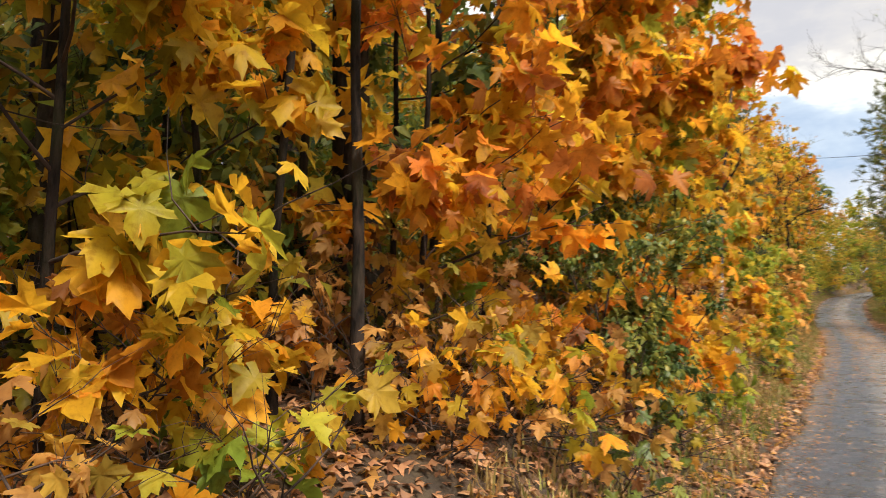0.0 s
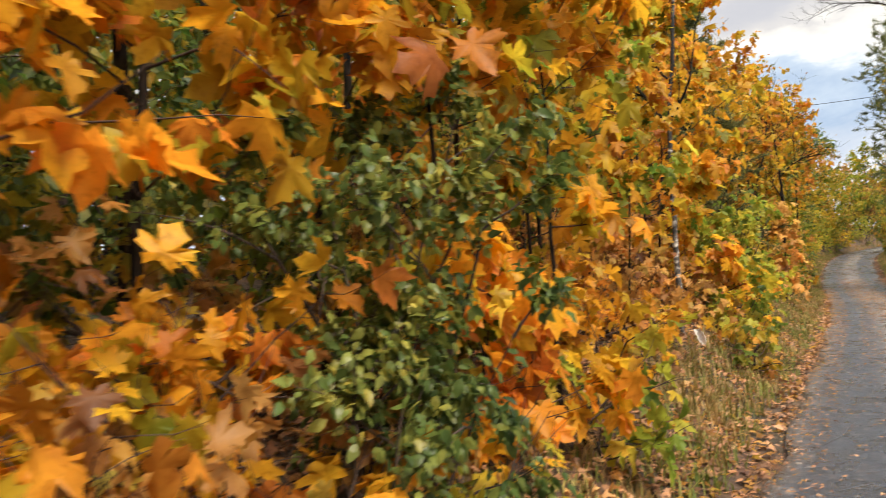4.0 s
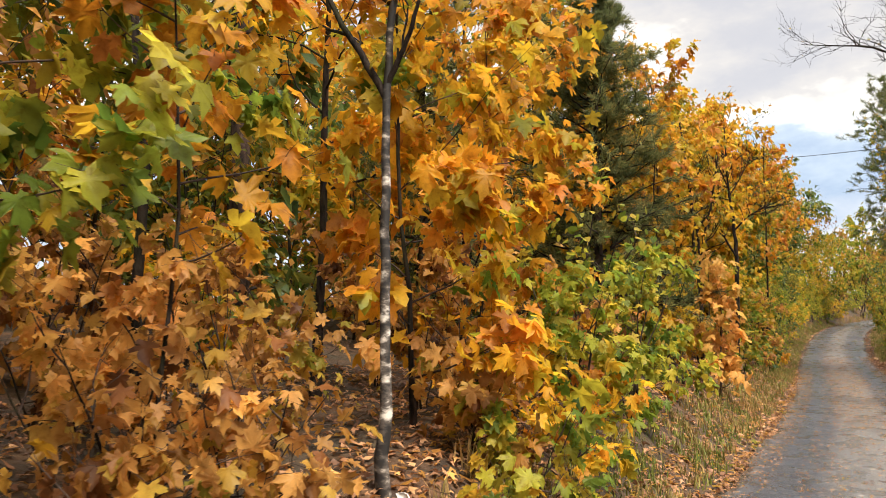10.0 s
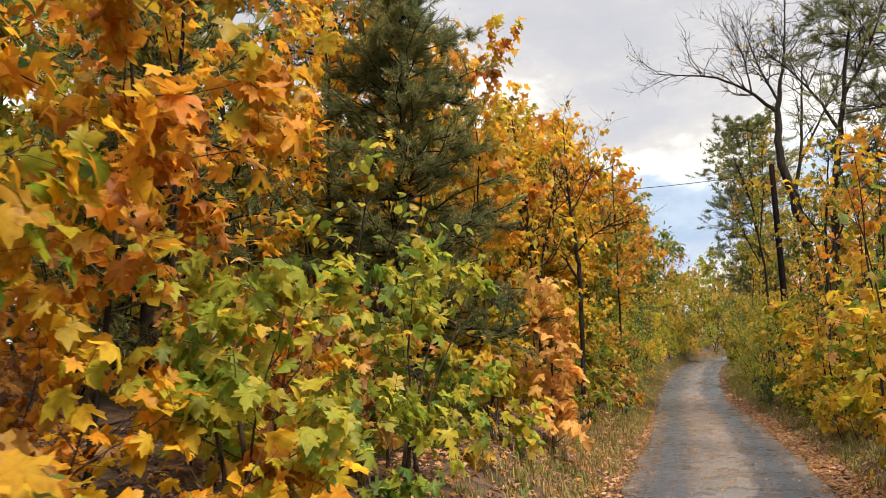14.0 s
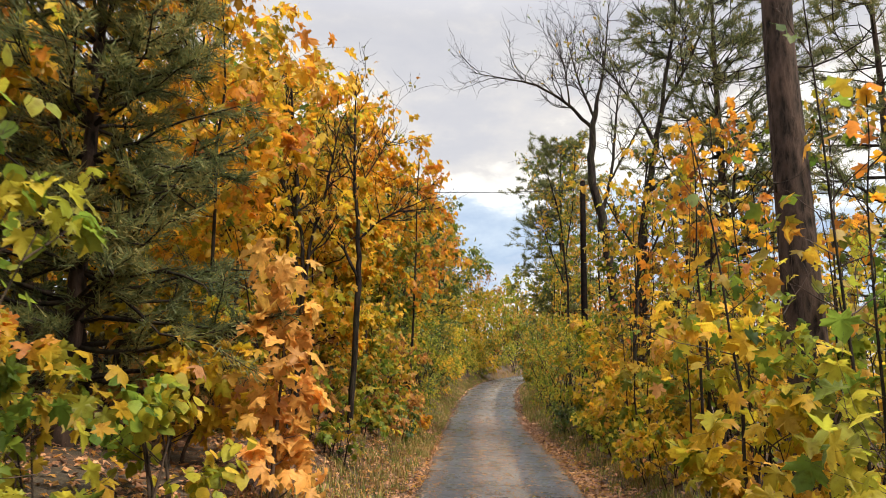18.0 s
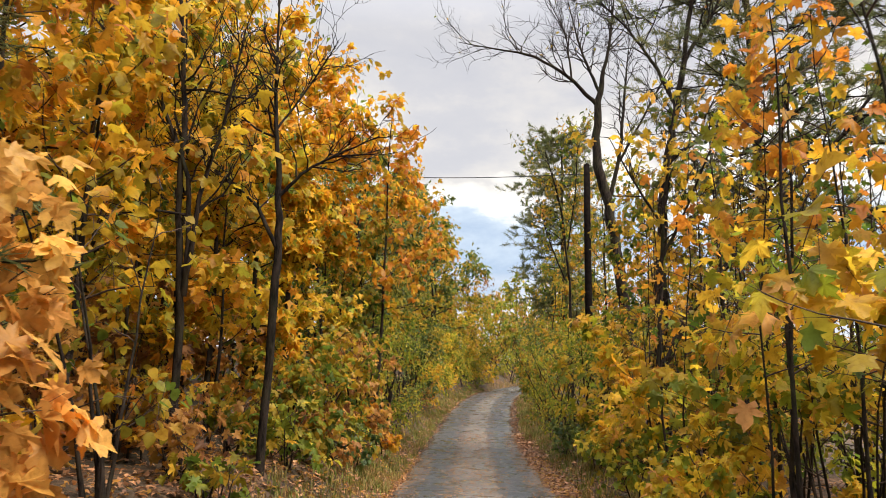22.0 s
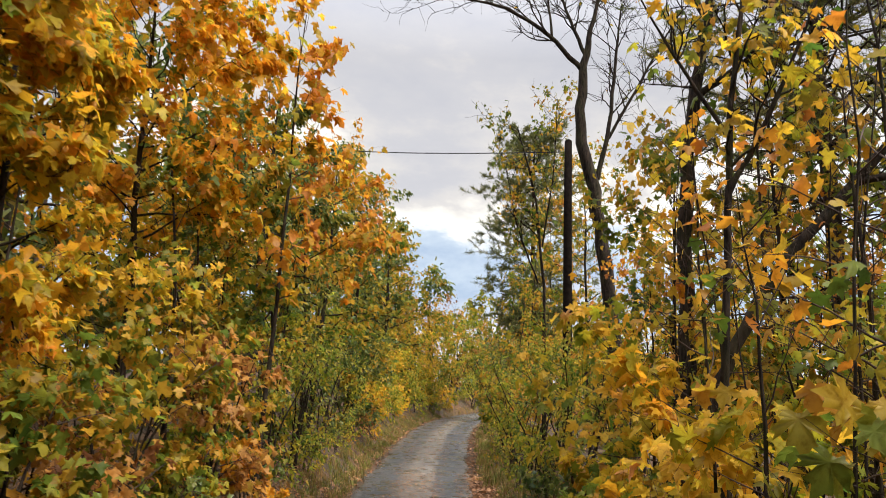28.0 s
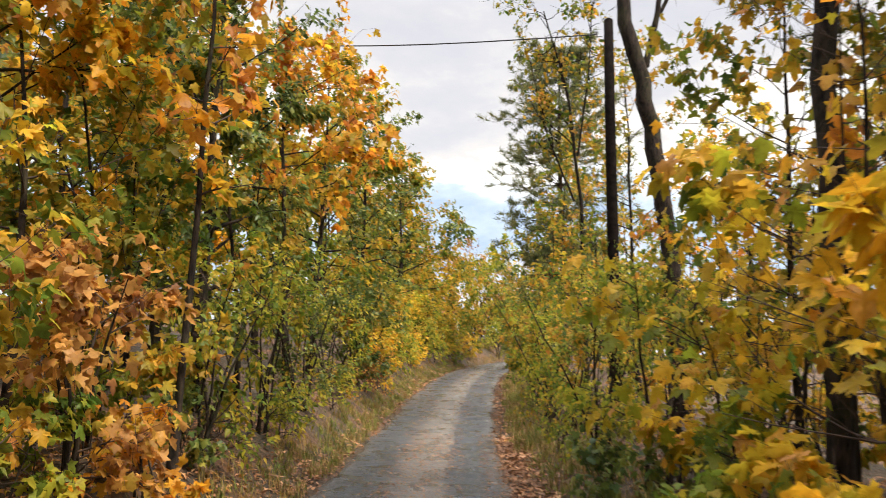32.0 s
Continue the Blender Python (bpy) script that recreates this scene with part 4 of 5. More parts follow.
# birch with the maples behind it
skeleton_tree("birch_tree", "slim white-barked birch with peeling dark patches", [(-1.37, 10.96, 0.6, 0.046), (-1.38, 10.96, 1.2, 0.034), (-1.36, 10.96, 2.0, 0.029), (-1.37, 10.96, 3.0, 0.024), (-1.29, 10.96, 3.75, 0.024), (-1.2, 11, 5.0, 0.012)],
              [[(-1.37, 10.96, 2.98, 0.026), (-1.66, 10.9, 3.48, 0.02), (-1.88, 10.85, 3.92, 0.016), (-2.2, 10.8, 4.6, 0.008)], [(-1.36, 10.96, 3.06, 0.022), (-1.21, 10.95, 3.29, 0.016), (-1.09, 10.9, 3.5, 0.012), (-1.0, 10.9, 4.1, 0.006)]],
              ("gold", "small", 0.08, 320), "birch", 61, 5, 0.7, 2)
broadleaf("maple_tree", ORANGE, (-2.0, 12.23), 4.4, 0.024, ("gold", "fine", 0.14, 1150), crown=(0.08, 1.0), spread=1.3, limbs=22, toward=(0.4, -0.1), seed=62, own=280, group=MAPLES)
broadleaf("maple_tree", ORANGE, (-2.35, 13.87), 4.0, 0.022, ("amber", "fine", 0.13, 800), crown=(0.12, 1.0), spread=1.25, limbs=20, toward=(0.4, -0.1), seed=63, own=250, group=MAPLES)
broadleaf("maple_tree", GOLD, (-3.4, 12.7), 6.0, 0.05, ("gold", "far", 0.14, 2200), crown=(0.3, 1.0), spread=1.6, limbs=22, seed=67, group=MAPLES)
broadleaf("maple_tree", GOLD, (-3.7, 15.97), 5.2, 0.05, ("amber", "far", 0.13, 2000), crown=(0.2, 1.0), spread=1.5, limbs=22, seed=68, group=MAPLES)
broadleaf("yellow_shrub", "yellow-green maple shrub on the verge", (-1.45, 13.98), 1.7, 0.02, ("lime", "fine", 0.115, 420), "grey", crown=(0.05, 1.0), spread=0.65, limbs=22, seed=64, stems=4, category="shrub", own=120)
broadleaf("green_shrub", HAZEL, (-1.6, 16.43), 1.9, 0.02, ("lime", "fine", 0.105, 430), "grey", crown=(0.08, 1.0), spread=0.65, limbs=24, seed=65, stems=6, category="shrub", own=200)
broadleaf("hazel_tree", "young hazel with rounded yellow-green leaves", (-2.45, 16.9), 3.0, 0.025, ("lime", "round", 0.10, 300), "dark", crown=(0.05, 1.0), spread=0.7, limbs=22, seed=66, stems=3, own=220)
conifer("pine_tree", "bushy dark green pine with soft drooping boughs", (-3.3, 20.3), 7.0, 0.10, 1.95, 115000, seed=71, whorls=24, per=8, size=0.12, shape="pillar")
conifer("pine_tree", "tall dark green pine at the edge of the wood", (-5.2, 17.37), 6.8, 0.11, 2.0, 60000, seed=72, whorls=17, per=7, size=0.125)
for k, (x, y) in enumerate([(-6.9, 24.5), (-7.8, 26), (-6.2, 14.33), (-9.0, 23), (-6.5, 7), (-7.5, 2)]):
    conifer("scots_pine", "tall bare-trunked pine behind the thicket", (x, y), 15 + k % 2, 0.16, 2.6, 17000, crown=(0.45, 1.0), seed=74 + k, whorls=9, per=6, group="tall pines", shape="round", size=0.19, dead=10)
broadleaf("copper_maple", "narrow maple sapling with copper-orange leaves", (-1.25, 20.1), 2.2, 0.022, ("copper", "fine", 0.16, 190), "grey", crown=(0.05, 1.0), spread=0.42, limbs=18, seed=81, profile="pole", own=270)
broadleaf("yellow_shrub", LEMON, (-2.3, 20.4), 1.3, 0.02, ("lemon", "fine", 0.145, 300), "grey", crown=(0.1, 1.0), spread=0.75, limbs=16, seed=82, stems=3, category="shrub", own=200)
broadleaf("green_shrub", HAZEL, (-1.6, 18.88), 0.8, 0.02, ("lime", "round", 0.10, 350), "grey", crown=(0.08, 1.0), spread=0.5, limbs=16, seed=83, stems=5, category="shrub", own=80)
broadleaf("hazel_tree", HAZEL, (-1.9, 22.2), 2.6, 0.022, ("olive", "round", 0.09, 170), "dark", crown=(0.15, 1.0), spread=0.7, limbs=20, seed=84, stems=4, own=150)
broadleaf("slim_maple", "slim maple reaching out with amber leaves before the pine", (-2.6, 21.7), 5.4, 0.03, ("amber", "fine", 0.135, 380), crown=(0.5, 1.0), spread=1.3, limbs=16, toward=(0.2, -0.3), seed=85, twigs=5)
# forked trees and the tall maples behind them
skeleton_tree("forked_tree", "slender dark tree with forked, nearly bare top", [(-1.78, 24.9, 0.4, 0.052), (-1.74, 24.9, 1.5, 0.045), (-1.72, 24.9, 2.55, 0.046), (-1.71, 24.9, 3.3, 0.041), (-1.74, 24.9, 4.0, 0.030), (-1.83, 24.9, 4.7, 0.022), (-1.85, 24.9, 6.2, 0.009)],
              [[(-1.72, 24.9, 3.05, 0.026), (-1.94, 24.85, 3.49, 0.021), (-2.28, 24.8, 3.8, 0.016), (-3.02, 24.7, 4.3, 0.009)], [(-1.73, 24.9, 3.63, 0.022), (-1.42, 24.9, 3.93, 0.016), (-1.07, 24.9, 4.1, 0.012), (-0.6, 24.9, 4.3, 0.006)], [(-1.8, 24.9, 4.4, 0.016), (-1.5, 25.1, 5.0, 0.010), (-1.2, 25.2, 5.6, 0.005)]],
              ("olive", "oval", 0.09, 120), "dark", 91, 15, 0.95, 6, "forked trees")
skeleton_tree("forked_tree", "dark tree forking low into several stems", [(-2.3, 24.0, 0.5, 0.047), (-2.31, 24.0, 2.17, 0.038), (-2.44, 24.0, 3.34, 0.030), (-2.45, 24.0, 4.39, 0.028), (-2.66, 24.0, 6.25, 0.011)],
              [[(-2.3, 24.0, 2.6, 0.033), (-2.33, 24.0, 3.6, 0.026), (-2.84, 24.0, 4.71, 0.018), (-3.78, 23.9, 5.62, 0.007)], [(-2.3, 24.0, 2.4, 0.033), (-2.22, 24.0, 3.44, 0.025), (-2.02, 24.0, 4.11, 0.019), (-1.85, 24.0, 5.17, 0.009)]],
              ("olive", "oval", 0.09, 160), "dark", 92, 15, 0.95, 6, "forked trees")
broadleaf("tall_maple", "tall maple with lemon-yellow crown", (-3.9, 27.2), 6.2, 0.07, ("yellow", "far", 0.13, 8500), crown=(0.15, 1.0), spread=2.3, limbs=34, toward=(0.2, -0.1), seed=93, twigs=6)
broadleaf("tall_maple", "maple with bright lemon-yellow boughs behind the forked trees", (-2.9, 27.7), 5.6, 0.05, ("yellow", "maple", 0.12, 2600), crown=(0.28, 1.0), spread=1.5, limbs=26, toward=(0.1, -0.2), seed=103, twigs=6)
broadleaf("tall_maple", "tall maple with orange crown", (-3.8, 31.4), 6.9, 0.07, ("gold", "maple", 0.125, 3900), crown=(0.42, 1.0), spread=2.3, limbs=34, toward=(0.25, 0), seed=94, twigs=6)
broadleaf("tall_maple", "maple with amber and golden boughs beside the pine", (-3.0, 23.3), 4.9, 0.04, ("yellow", "maple", 0.13, 1150), crown=(0.3, 1.0), spread=1.6, limbs=26, toward=(0.15, -0.25), seed=104, twigs=6)
broadleaf("young_maple", "young maple with yellow-green leaves under the tall ones", (-2.7, 25.7), 3.9, 0.025, ("yellow", "maple", 0.125, 520), crown=(0.3, 1.0), spread=1.1, limbs=20, toward=(0.2, -0.2), seed=111, twigs=5)
broadleaf("young_maple", "young maple with yellow-green leaves under the tall ones", (-3.2, 24.5), 4.2, 0.025, ("yellow", "maple", 0.125, 560), crown=(0.3, 1.0), spread=1.2, limbs=20, toward=(0.2, -0.2), seed=112, twigs=5)
broadleaf("tall_maple", "maple with amber crown behind the bushy pine", (-4.6, 20.2), 6.6, 0.05, ("gold", "maple", 0.13, 1300), crown=(0.3, 1.0), spread=1.7, limbs=24, seed=113, twigs=5)
broadleaf("tall_maple", "tall maple with golden crown", (-4.7, 22.9), 6.4, 0.07, ("gold", "far", 0.13, 5200), crown=(0.15, 1.0), spread=2.1, limbs=28, seed=95, twigs=6)
broadleaf("hazel_tree", "tall hazel with olive-green leaves", (-3.3, 33.2), 4.6, 0.04, ("olive", "far", 0.125, 3600), "dark", crown=(0.1, 1.0), spread=1.6, limbs=30, seed=99, stems=3)
broadleaf("slim_maple", "slim maple top with sparse red-orange leaves", (-2.1, 32.0), 7.0, 0.04, ("amber", "maple", 0.15, 380), crown=(0.35, 1.0), spread=1.0, limbs=18, seed=98, twigs=5)
broadleaf("oak_tree", "dark green leafy oak among the maples", (-3.5, 35.6), 6.6, 0.1, ("green", "small", 0.13, 7500), crown=(0.15, 1.0), spread=1.9, limbs=30, seed=96, twigs=6)
broadleaf("tall_maple", "maple with bright orange boughs over the lane", (-3.2, 38.6), 6.4, 0.08, ("amber", "maple", 0.14, 1500), crown=(0.55, 1.0), spread=2.1, limbs=24, toward=(0.35, 0), seed=97, twigs=6)
for k, (x, y, h, c) in enumerate([(-4.4, 44, 8.0, "olive"), (-4.6, 50, 8.5, "green"), (-4.4, 57, 8.5, "olive"), (-5.2, 64, 9.5, "olive"), (-6.5, 40, 9.0, "gold"), (-7.0, 33, 9.0, "yellow"), (-7.0, 47, 10, "olive"), (-6.6, 29, 8.5, "yellow")]):
    broadleaf("wood_tree", "tall leafy tree at the edge of the wood", (x, y), h, 0.1, (c, "far", 0.18, 3300), crown=(0.12, 1.0), spread=2.3, limbs=28, seed=100 + k, twigs=6, group="trees along the wood's edge")
for k, (x, y, h, c, s) in enumerate([(-2.1, 26.9, 1.3, "olive", 0.7), (-2.3, 28.6, 1.6, "olive", 0.8), (-2.2, 30.6, 1.9, "rust", 0.8), (-2.4, 33.2, 2.4, "lime", 0.9), (-2.6, 35.6, 2.6, "lime", 0.9), (-2.9, 38.2, 2.6, "green", 0.9), (-3.1, 41.0, 2.6, "lime", 0.9), (-3.3, 44.0, 2.8, "green", 0.9), (-3.4, 47.0, 3.0, "olive", 1.0), (-3.6, 50.0, 3.0, "lime", 1.0), (-3.5, 53.5, 3.0, "lemon", 1.0), (-3.4, 57.0, 2.6, "lime", 1.0), (-3.0, 61.0, 2.4, "lemon", 1.0), (-2.0, 66, 2.6, "olive", 1.0), (-0.6, 71, 2.6, "lime", 1.1)]):
    broadleaf("hedge_shrub", "leafy shrub on the bank of the lane", (x, y), h, 0.025, (c, ("maple" if y < 34 else "far") if c not in ("green", "lime") else "small", 0.09 if y < 42 else 0.14, 1000 if y < 34 else 1750 if y < 45 else 1200), "dark", crown=(0.05, 1.0), spread=s, limbs=30, seed=120 + k, stems=6, category="shrub", twigs=5, group="shrubs along the wood")
for k, (x, y, h, c) in enumerate([(-3.0, 29.4, 2.6, "lemon"), (-3.4, 24.9, 2.0, "rust"), (-3.0, 23.0, 1.2, "rust"), (-2.5, 27.6, 1.0, "rust"), (-3.0, 32.0, 2.6, "olive"), (-1.9, 25.9, 0.7, "lime"), (-3.9, 26.0, 1.4, "rust"), (-1.55, 23.2, 0.45, "olive"), (-2.6, 21.9, 0.9, "rust"), (-3.2, 21.4, 0.8, "rust"), (-2.0, 23.5, 0.6, "rust"), (-2.9, 24.2, 0.9, "amber"), (-3.7, 23.4, 1.2, "rust"), (-3.4, 27.4, 1.6, "rust"), (-2.3, 25.3, 0.8, "olive"), (-4.4, 24.8, 1.6, "olive"), (-1.75, 27.6, 0.7, "rust"), (-1.95, 29.4, 0.8, "olive"), (-1.9, 31.2, 0.9, "amber")]):
    broadleaf("undergrowth_shrub", "loose shrub in the shade under the maples", (x, y), h, 0.018, (c, "fine", 0.10, int(250 * min(h, 1.6) ** 1.5)), "dark", crown=(0.1, 1.0), spread=0.2 + 0.38 * min(h, 1.6), limbs=20, seed=230 + k, stems=5, category="shrub", group="undergrowth of the wood", own=60)
shade = random.Random(9)
for k in range(22):
    x, y = -2.6 - shade.uniform(0, 3.2), shade.uniform(20.5, 37)
    broadleaf("thin_tree", "slender bare-stemmed forest tree with dark bark", (x, y), shade.uniform(4, 6.5), shade.uniform(0.025, 0.05), ("yellow" if k % 2 else "olive", "maple", 0.12, 190), "dark", crown=(0.3, 1.0), spread=1.1, limbs=10, seed=270 + k, group="slender trees in the wood", twigs=3, sides=6, lean=(shade.uniform(-0.5, 0.5), shade.uniform(-0.4, 0.4)))
# far side: big pine, dark trees, bare tree
conifer("scots_pine", "large pine with thick scaly trunk beside the lane", (3.88, 22.2), 16, 0.235, 2.6, 9000, crown=(0.55, 1.0), seed=141, whorls=7, per=5, shape="round", size=0.2, dead=16, lean=(-0.25, 0))
conifer("scots_pine", "slim tall pine with dark crown", (5.75, 32.3), 13, 0.15, 3.0, 78000, crown=(0.34, 1.0), seed=142, whorls=15, per=8, shape="round", size=0.15, dead=28, lean=(-0.2, 0))
conifer("scots_pine", "slim tall pine with dark crown", (8.2, 29.5), 12, 0.14, 3.0, 60000, crown=(0.3, 1.0), seed=147, whorls=13, per=7, shape="round", size=0.15, dead=10)
conifer("scots_pine", "tall pine far along the lane", (2.9, 59), 14.5, 0.2, 3.1, 80000, crown=(0.25, 1.0), seed=143, whorls=18, per=9, shape="round", size=0.25)
skeleton_tree("dark_tree", "tall dark-barked tree with forked bare crown", [(3.5, 32.0, 0.3, 0.119), (3.55, 32.0, 2.5, 0.105), (3.61, 32.0, 4.43, 0.098), (3.78, 32.0, 6.02, 0.088), (4.05, 32.0, 7.45, 0.062), (4.25, 32.0, 8.6, 0.055), (4.6, 32.0, 10.5, 0.028), (4.7, 32.0, 12.0, 0.010)],
              [[(3.85, 32.0, 6.1, 0.055), (4.5, 31.9, 6.61, 0.045), (5.0, 31.8, 6.77, 0.034), (5.6, 31.7, 6.9, 0.028), (6.8, 31.4, 7.6, 0.010)], [(4.0, 32.0, 7.3, 0.048), (3.6, 32.1, 8.3, 0.034), (3.0, 32.1, 9.2, 0.021), (2.4, 32.2, 9.9, 0.009)], [(4.2, 32.0, 8.2, 0.048), (4.8, 32.1, 9.2, 0.034), (5.4, 32.2, 10.6, 0.021), (5.8, 32.2, 12.0, 0.009)]],
              ("olive", "oval", 0.1, 200), "dark", 144, 18, 1.6, 7)
skeleton_tree("bare_tree", "leafless tree with crooked trunk and spreading limbs", [(4.1, 40.6, 0.2, 0.198), (3.85, 40.5, 4.5, 0.180), (3.55, 40.5, 6.74, 0.162), (3.15, 40.5, 8.77, 0.144), (3.2, 40.5, 10.7, 0.117), (3.45, 40.5, 11.9, 0.058), (3.7, 40.5, 13.1, 0.043), (3.9, 40.5, 15.5, 0.011)],
              [[(3.2, 40.5, 10.6, 0.072), (2.35, 40.2, 11.47, 0.054), (1.02, 40.0, 12.28, 0.040), (-0.15, 40.0, 12.51, 0.025), (-1.34, 40.0, 12.8, 0.009)], [(3.55, 40.5, 7.6, 0.072), (3.86, 40.4, 8.97, 0.054), (4.08, 40.4, 11.2, 0.036), (4.2, 40.3, 12.4, 0.014)], [(3.85, 40.5, 8.7, 0.043), (4.8, 40.4, 10.5, 0.032), (5.84, 40.4, 12.39, 0.014)], [(3.3, 40.5, 11.0, 0.058), (2.7, 40.5, 12.5, 0.036), (2.3, 40.5, 14.3, 0.011)], [(2.35, 40.2, 11.47, 0.036), (2.2, 40.2, 13.0, 0.022), (1.6, 40.2, 14.4, 0.009)]],
              ("olive", "oval", 0.1, 70), "dark", 145, 20, 1.8, 8)
skeleton_tree("twiggy_tree", "thin twiggy tree beside the pole with few leaves", [(2.3, 41.5, 0.3, 0.050), (2.25, 41.5, 5.0, 0.040), (2.0, 41.5, 7.5, 0.029), (1.5, 41.5, 9.4, 0.014)],
              [[(2.2, 41.5, 6.0, 0.025), (2.5, 41.5, 8.0, 0.018), (2.6, 41.4, 10.2, 0.006)], [(2.1, 41.5, 5.0, 0.025), (1.5, 41.5, 6.6, 0.018), (1.2, 41.5, 8.2, 0.006)]], ("olive", "oval", 0.12, 1100), "dark", 148, 16, 1.2, 6)
skeleton_tree("leaning_trunk", "mossy dark trunk leaning away from the lane", [(2.7, 29.0, 0.3, 0.066), (3.02, 29.0, 1.8, 0.058), (3.45, 29.0, 2.7, 0.054), (4.02, 29.0, 3.43, 0.052), (4.6, 29.0, 4.08, 0.048), (5.6, 29.0, 5.15, 0.036), (6.6, 29.0, 6.4, 0.018)],
              [[(4.4, 29.0, 3.86, 0.04), (5.2, 28.9, 4.05, 0.03), (6.2, 28.8, 4.2, 0.012)], [(5.0, 29.0, 4.5, 0.034), (5.0, 29.1, 5.3, 0.03), (5.3, 29.2, 6.8, 0.01)]], ("olive", "maple", 0.15, 260), "dark", 149, 9, 1.2, 4)
skeleton_tree("sapling", "thin dark sapling beside the lane", [(2.74, 27.8, 0.2, 0.039), (2.77, 27.8, 1.2, 0.034), (2.88, 27.8, 3.15, 0.029), (2.95, 27.8, 4.2, 0.024), (3.15, 27.8, 5.6, 0.015)],
              [[(2.9, 27.8, 3.4, 0.025), (3.3, 27.7, 4.2, 0.018), (3.7, 27.6, 5.2, 0.008)], [(2.9, 27.8, 3.9, 0.022), (2.5, 27.8, 4.6, 0.014), (2.2, 27.8, 5.2, 0.006)]], ("lemon", "fine", 0.125, 130), "dark", 146, 8, 0.7, 4)
for k, (x, y, h, n, own, c) in enumerate([(2.85, 19.3, 1.3, 260, 200, "lemon"), (3.3, 20.7, 1.9, 240, 120, "lemon"), (2.9, 17.6, 1.0, 220, 80, "lime"), (2.75, 27.0, 1.7, 210, 150, "lemon"), (2.85, 29.4, 2.3, 210, 160, "lemon"), (2.6, 31.3, 2.2, 230, 100, "lemon"), (3.1, 25.0, 1.6, 200, 100, "olive"), (3.4, 23.6, 1.9, 200, 80, "lemon"), (2.75, 28.3, 1.6, 140, 100, "yellow")]):
    broadleaf("maple_sapling", LEMON, (x, y), h, 0.018, (c, "fine", 0.135, n), "dark", crown=(0.08, 1.0), spread=0.9, limbs=20, seed=150 + k, stems=3, category="sapling", own=own, group="maple saplings beside the lane", toward=(-0.3, -0.1))
for k, (x, y, h, n, c) in enumerate([(3.4, 26.2, 5.2, 123, "amber"), (4.4, 25.4, 5.0, 123, "amber"), (4.0, 28.2, 5.6, 173, "olive"), (4.9, 30.3, 6.0, 247, "olive"), (5.6, 34.0, 6.5, 742, "olive"), (4.6, 36.5, 6.5, 742, "lemon"), (3.2, 30.4, 5.0, 144, "gold"), (6.2, 27.0, 5.5, 206, "olive"), (7.0, 31.5, 6.0, 288, "olive"), (5.3, 22.0, 4.6, 107, "amber"), (4.6, 20.0, 4.0, 99, "lime"), (6.6, 37.5, 7, 742, "lemon"), (5.4, 41.0, 7, 742, "olive"), (3.4, 47.5, 7.5, 742, "olive"), (4.6, 52, 8, 742, "olive"), (5.2, 31.2, 6.2, 420, "amber"), (6.0, 35.5, 7.0, 900, "olive"), (7.4, 34.0, 7.0, 700, "amber"), (8.6, 37.0, 7.5, 900, "olive"), (4.2, 38.5, 6.5, 800, "amber"), (7.2, 41.0, 7.5, 900, "olive"), (9.5, 33.0, 7, 700, "lemon"), (3.6, 34.6, 5.0, 500, "olive"), (2.3, 55.0, 9.5, 1300, "olive"), (3.5, 57.5, 11.0, 1300, "amber"), (1.9, 51.5, 6.5, 900, "olive")]):
    broadleaf("slim_tree", "slim young tree with sparse yellowing leaves", (x, y), h * (0.78 if y < 40 else 0.9 if y < 50 else 1), 0.032, (c, "maple" if y < 50 else "small", 0.085 if y < 34 else 0.10 if y < 50 else 0.17, int(n * (0.8 if c in ("amber", "gold") else 1.5 if y < 34 else 1.1))), "dark", crown=(0.12, 1.0), spread=1.3, limbs=18, seed=250 + k, group="slim trees beside the lane", twigs=5)
broadleaf("slim_maple", "slim maple with a small amber crown beside the lane", (3.1, 23.4), 4.7, 0.022, ("amber", "fine", 0.13, 170), crown=(0.52, 1.0), spread=0.85, limbs=14, seed=108, twigs=4)
broadleaf("slim_tree", "young maple with olive-yellow crown beside the dark tree", (4.5, 31.0), 6.6, 0.045, ("olive", "maple", 0.12, 560), crown=(0.35, 1.0), spread=1.7, limbs=22, seed=109, group="slim trees beside the lane", twigs=6)
broadleaf("slim_tree", "young maple with yellow crown beside the dark tree", (3.9, 29.9), 5.2, 0.035, ("lemon", "maple", 0.115, 260), crown=(0.4, 1.0), spread=1.3, limbs=20, seed=110, group="slim trees beside the lane", twigs=6)
broadleaf("slim_tree", "young maple with olive-yellow crown above the hedge", (3.7, 33.6), 5.7, 0.045, ("olive", "maple", 0.12, 900), crown=(0.3, 1.0), spread=1.5, limbs=22, seed=117, group="slim trees beside the lane", twigs=6)
broadleaf("slim_tree", "slim leafy tree behind the leafless one", (3.7, 43.5), 8.6, 0.06, ("olive", "far", 0.14, 1300), crown=(0.35, 1.0), spread=1.8, limbs=24, seed=118, group="slim trees beside the lane", twigs=6)
mixed = random.Random(17)
for k in range(18):
    x, y = 3.3 + mixed.uniform(0, 2.4), 17.5 + 0.95 * k + mixed.uniform(-0.4, 0.4)
    c = mixed.choice(("lemon", "olive", "olive", "lime"))
    broadleaf("hedge_shrub", "loose many-stemmed shrub with yellowing leaves beside the lane", (x, y), mixed.uniform(2.0, 3.3), 0.016, (c, "maple", 0.085, 620), "dark", crown=(0.1, 1.0), spread=0.95, limbs=24, seed=700 + k, stems=6, category="shrub", twigs=4, group="shrubs along the open side")
rods = random.Random(5)
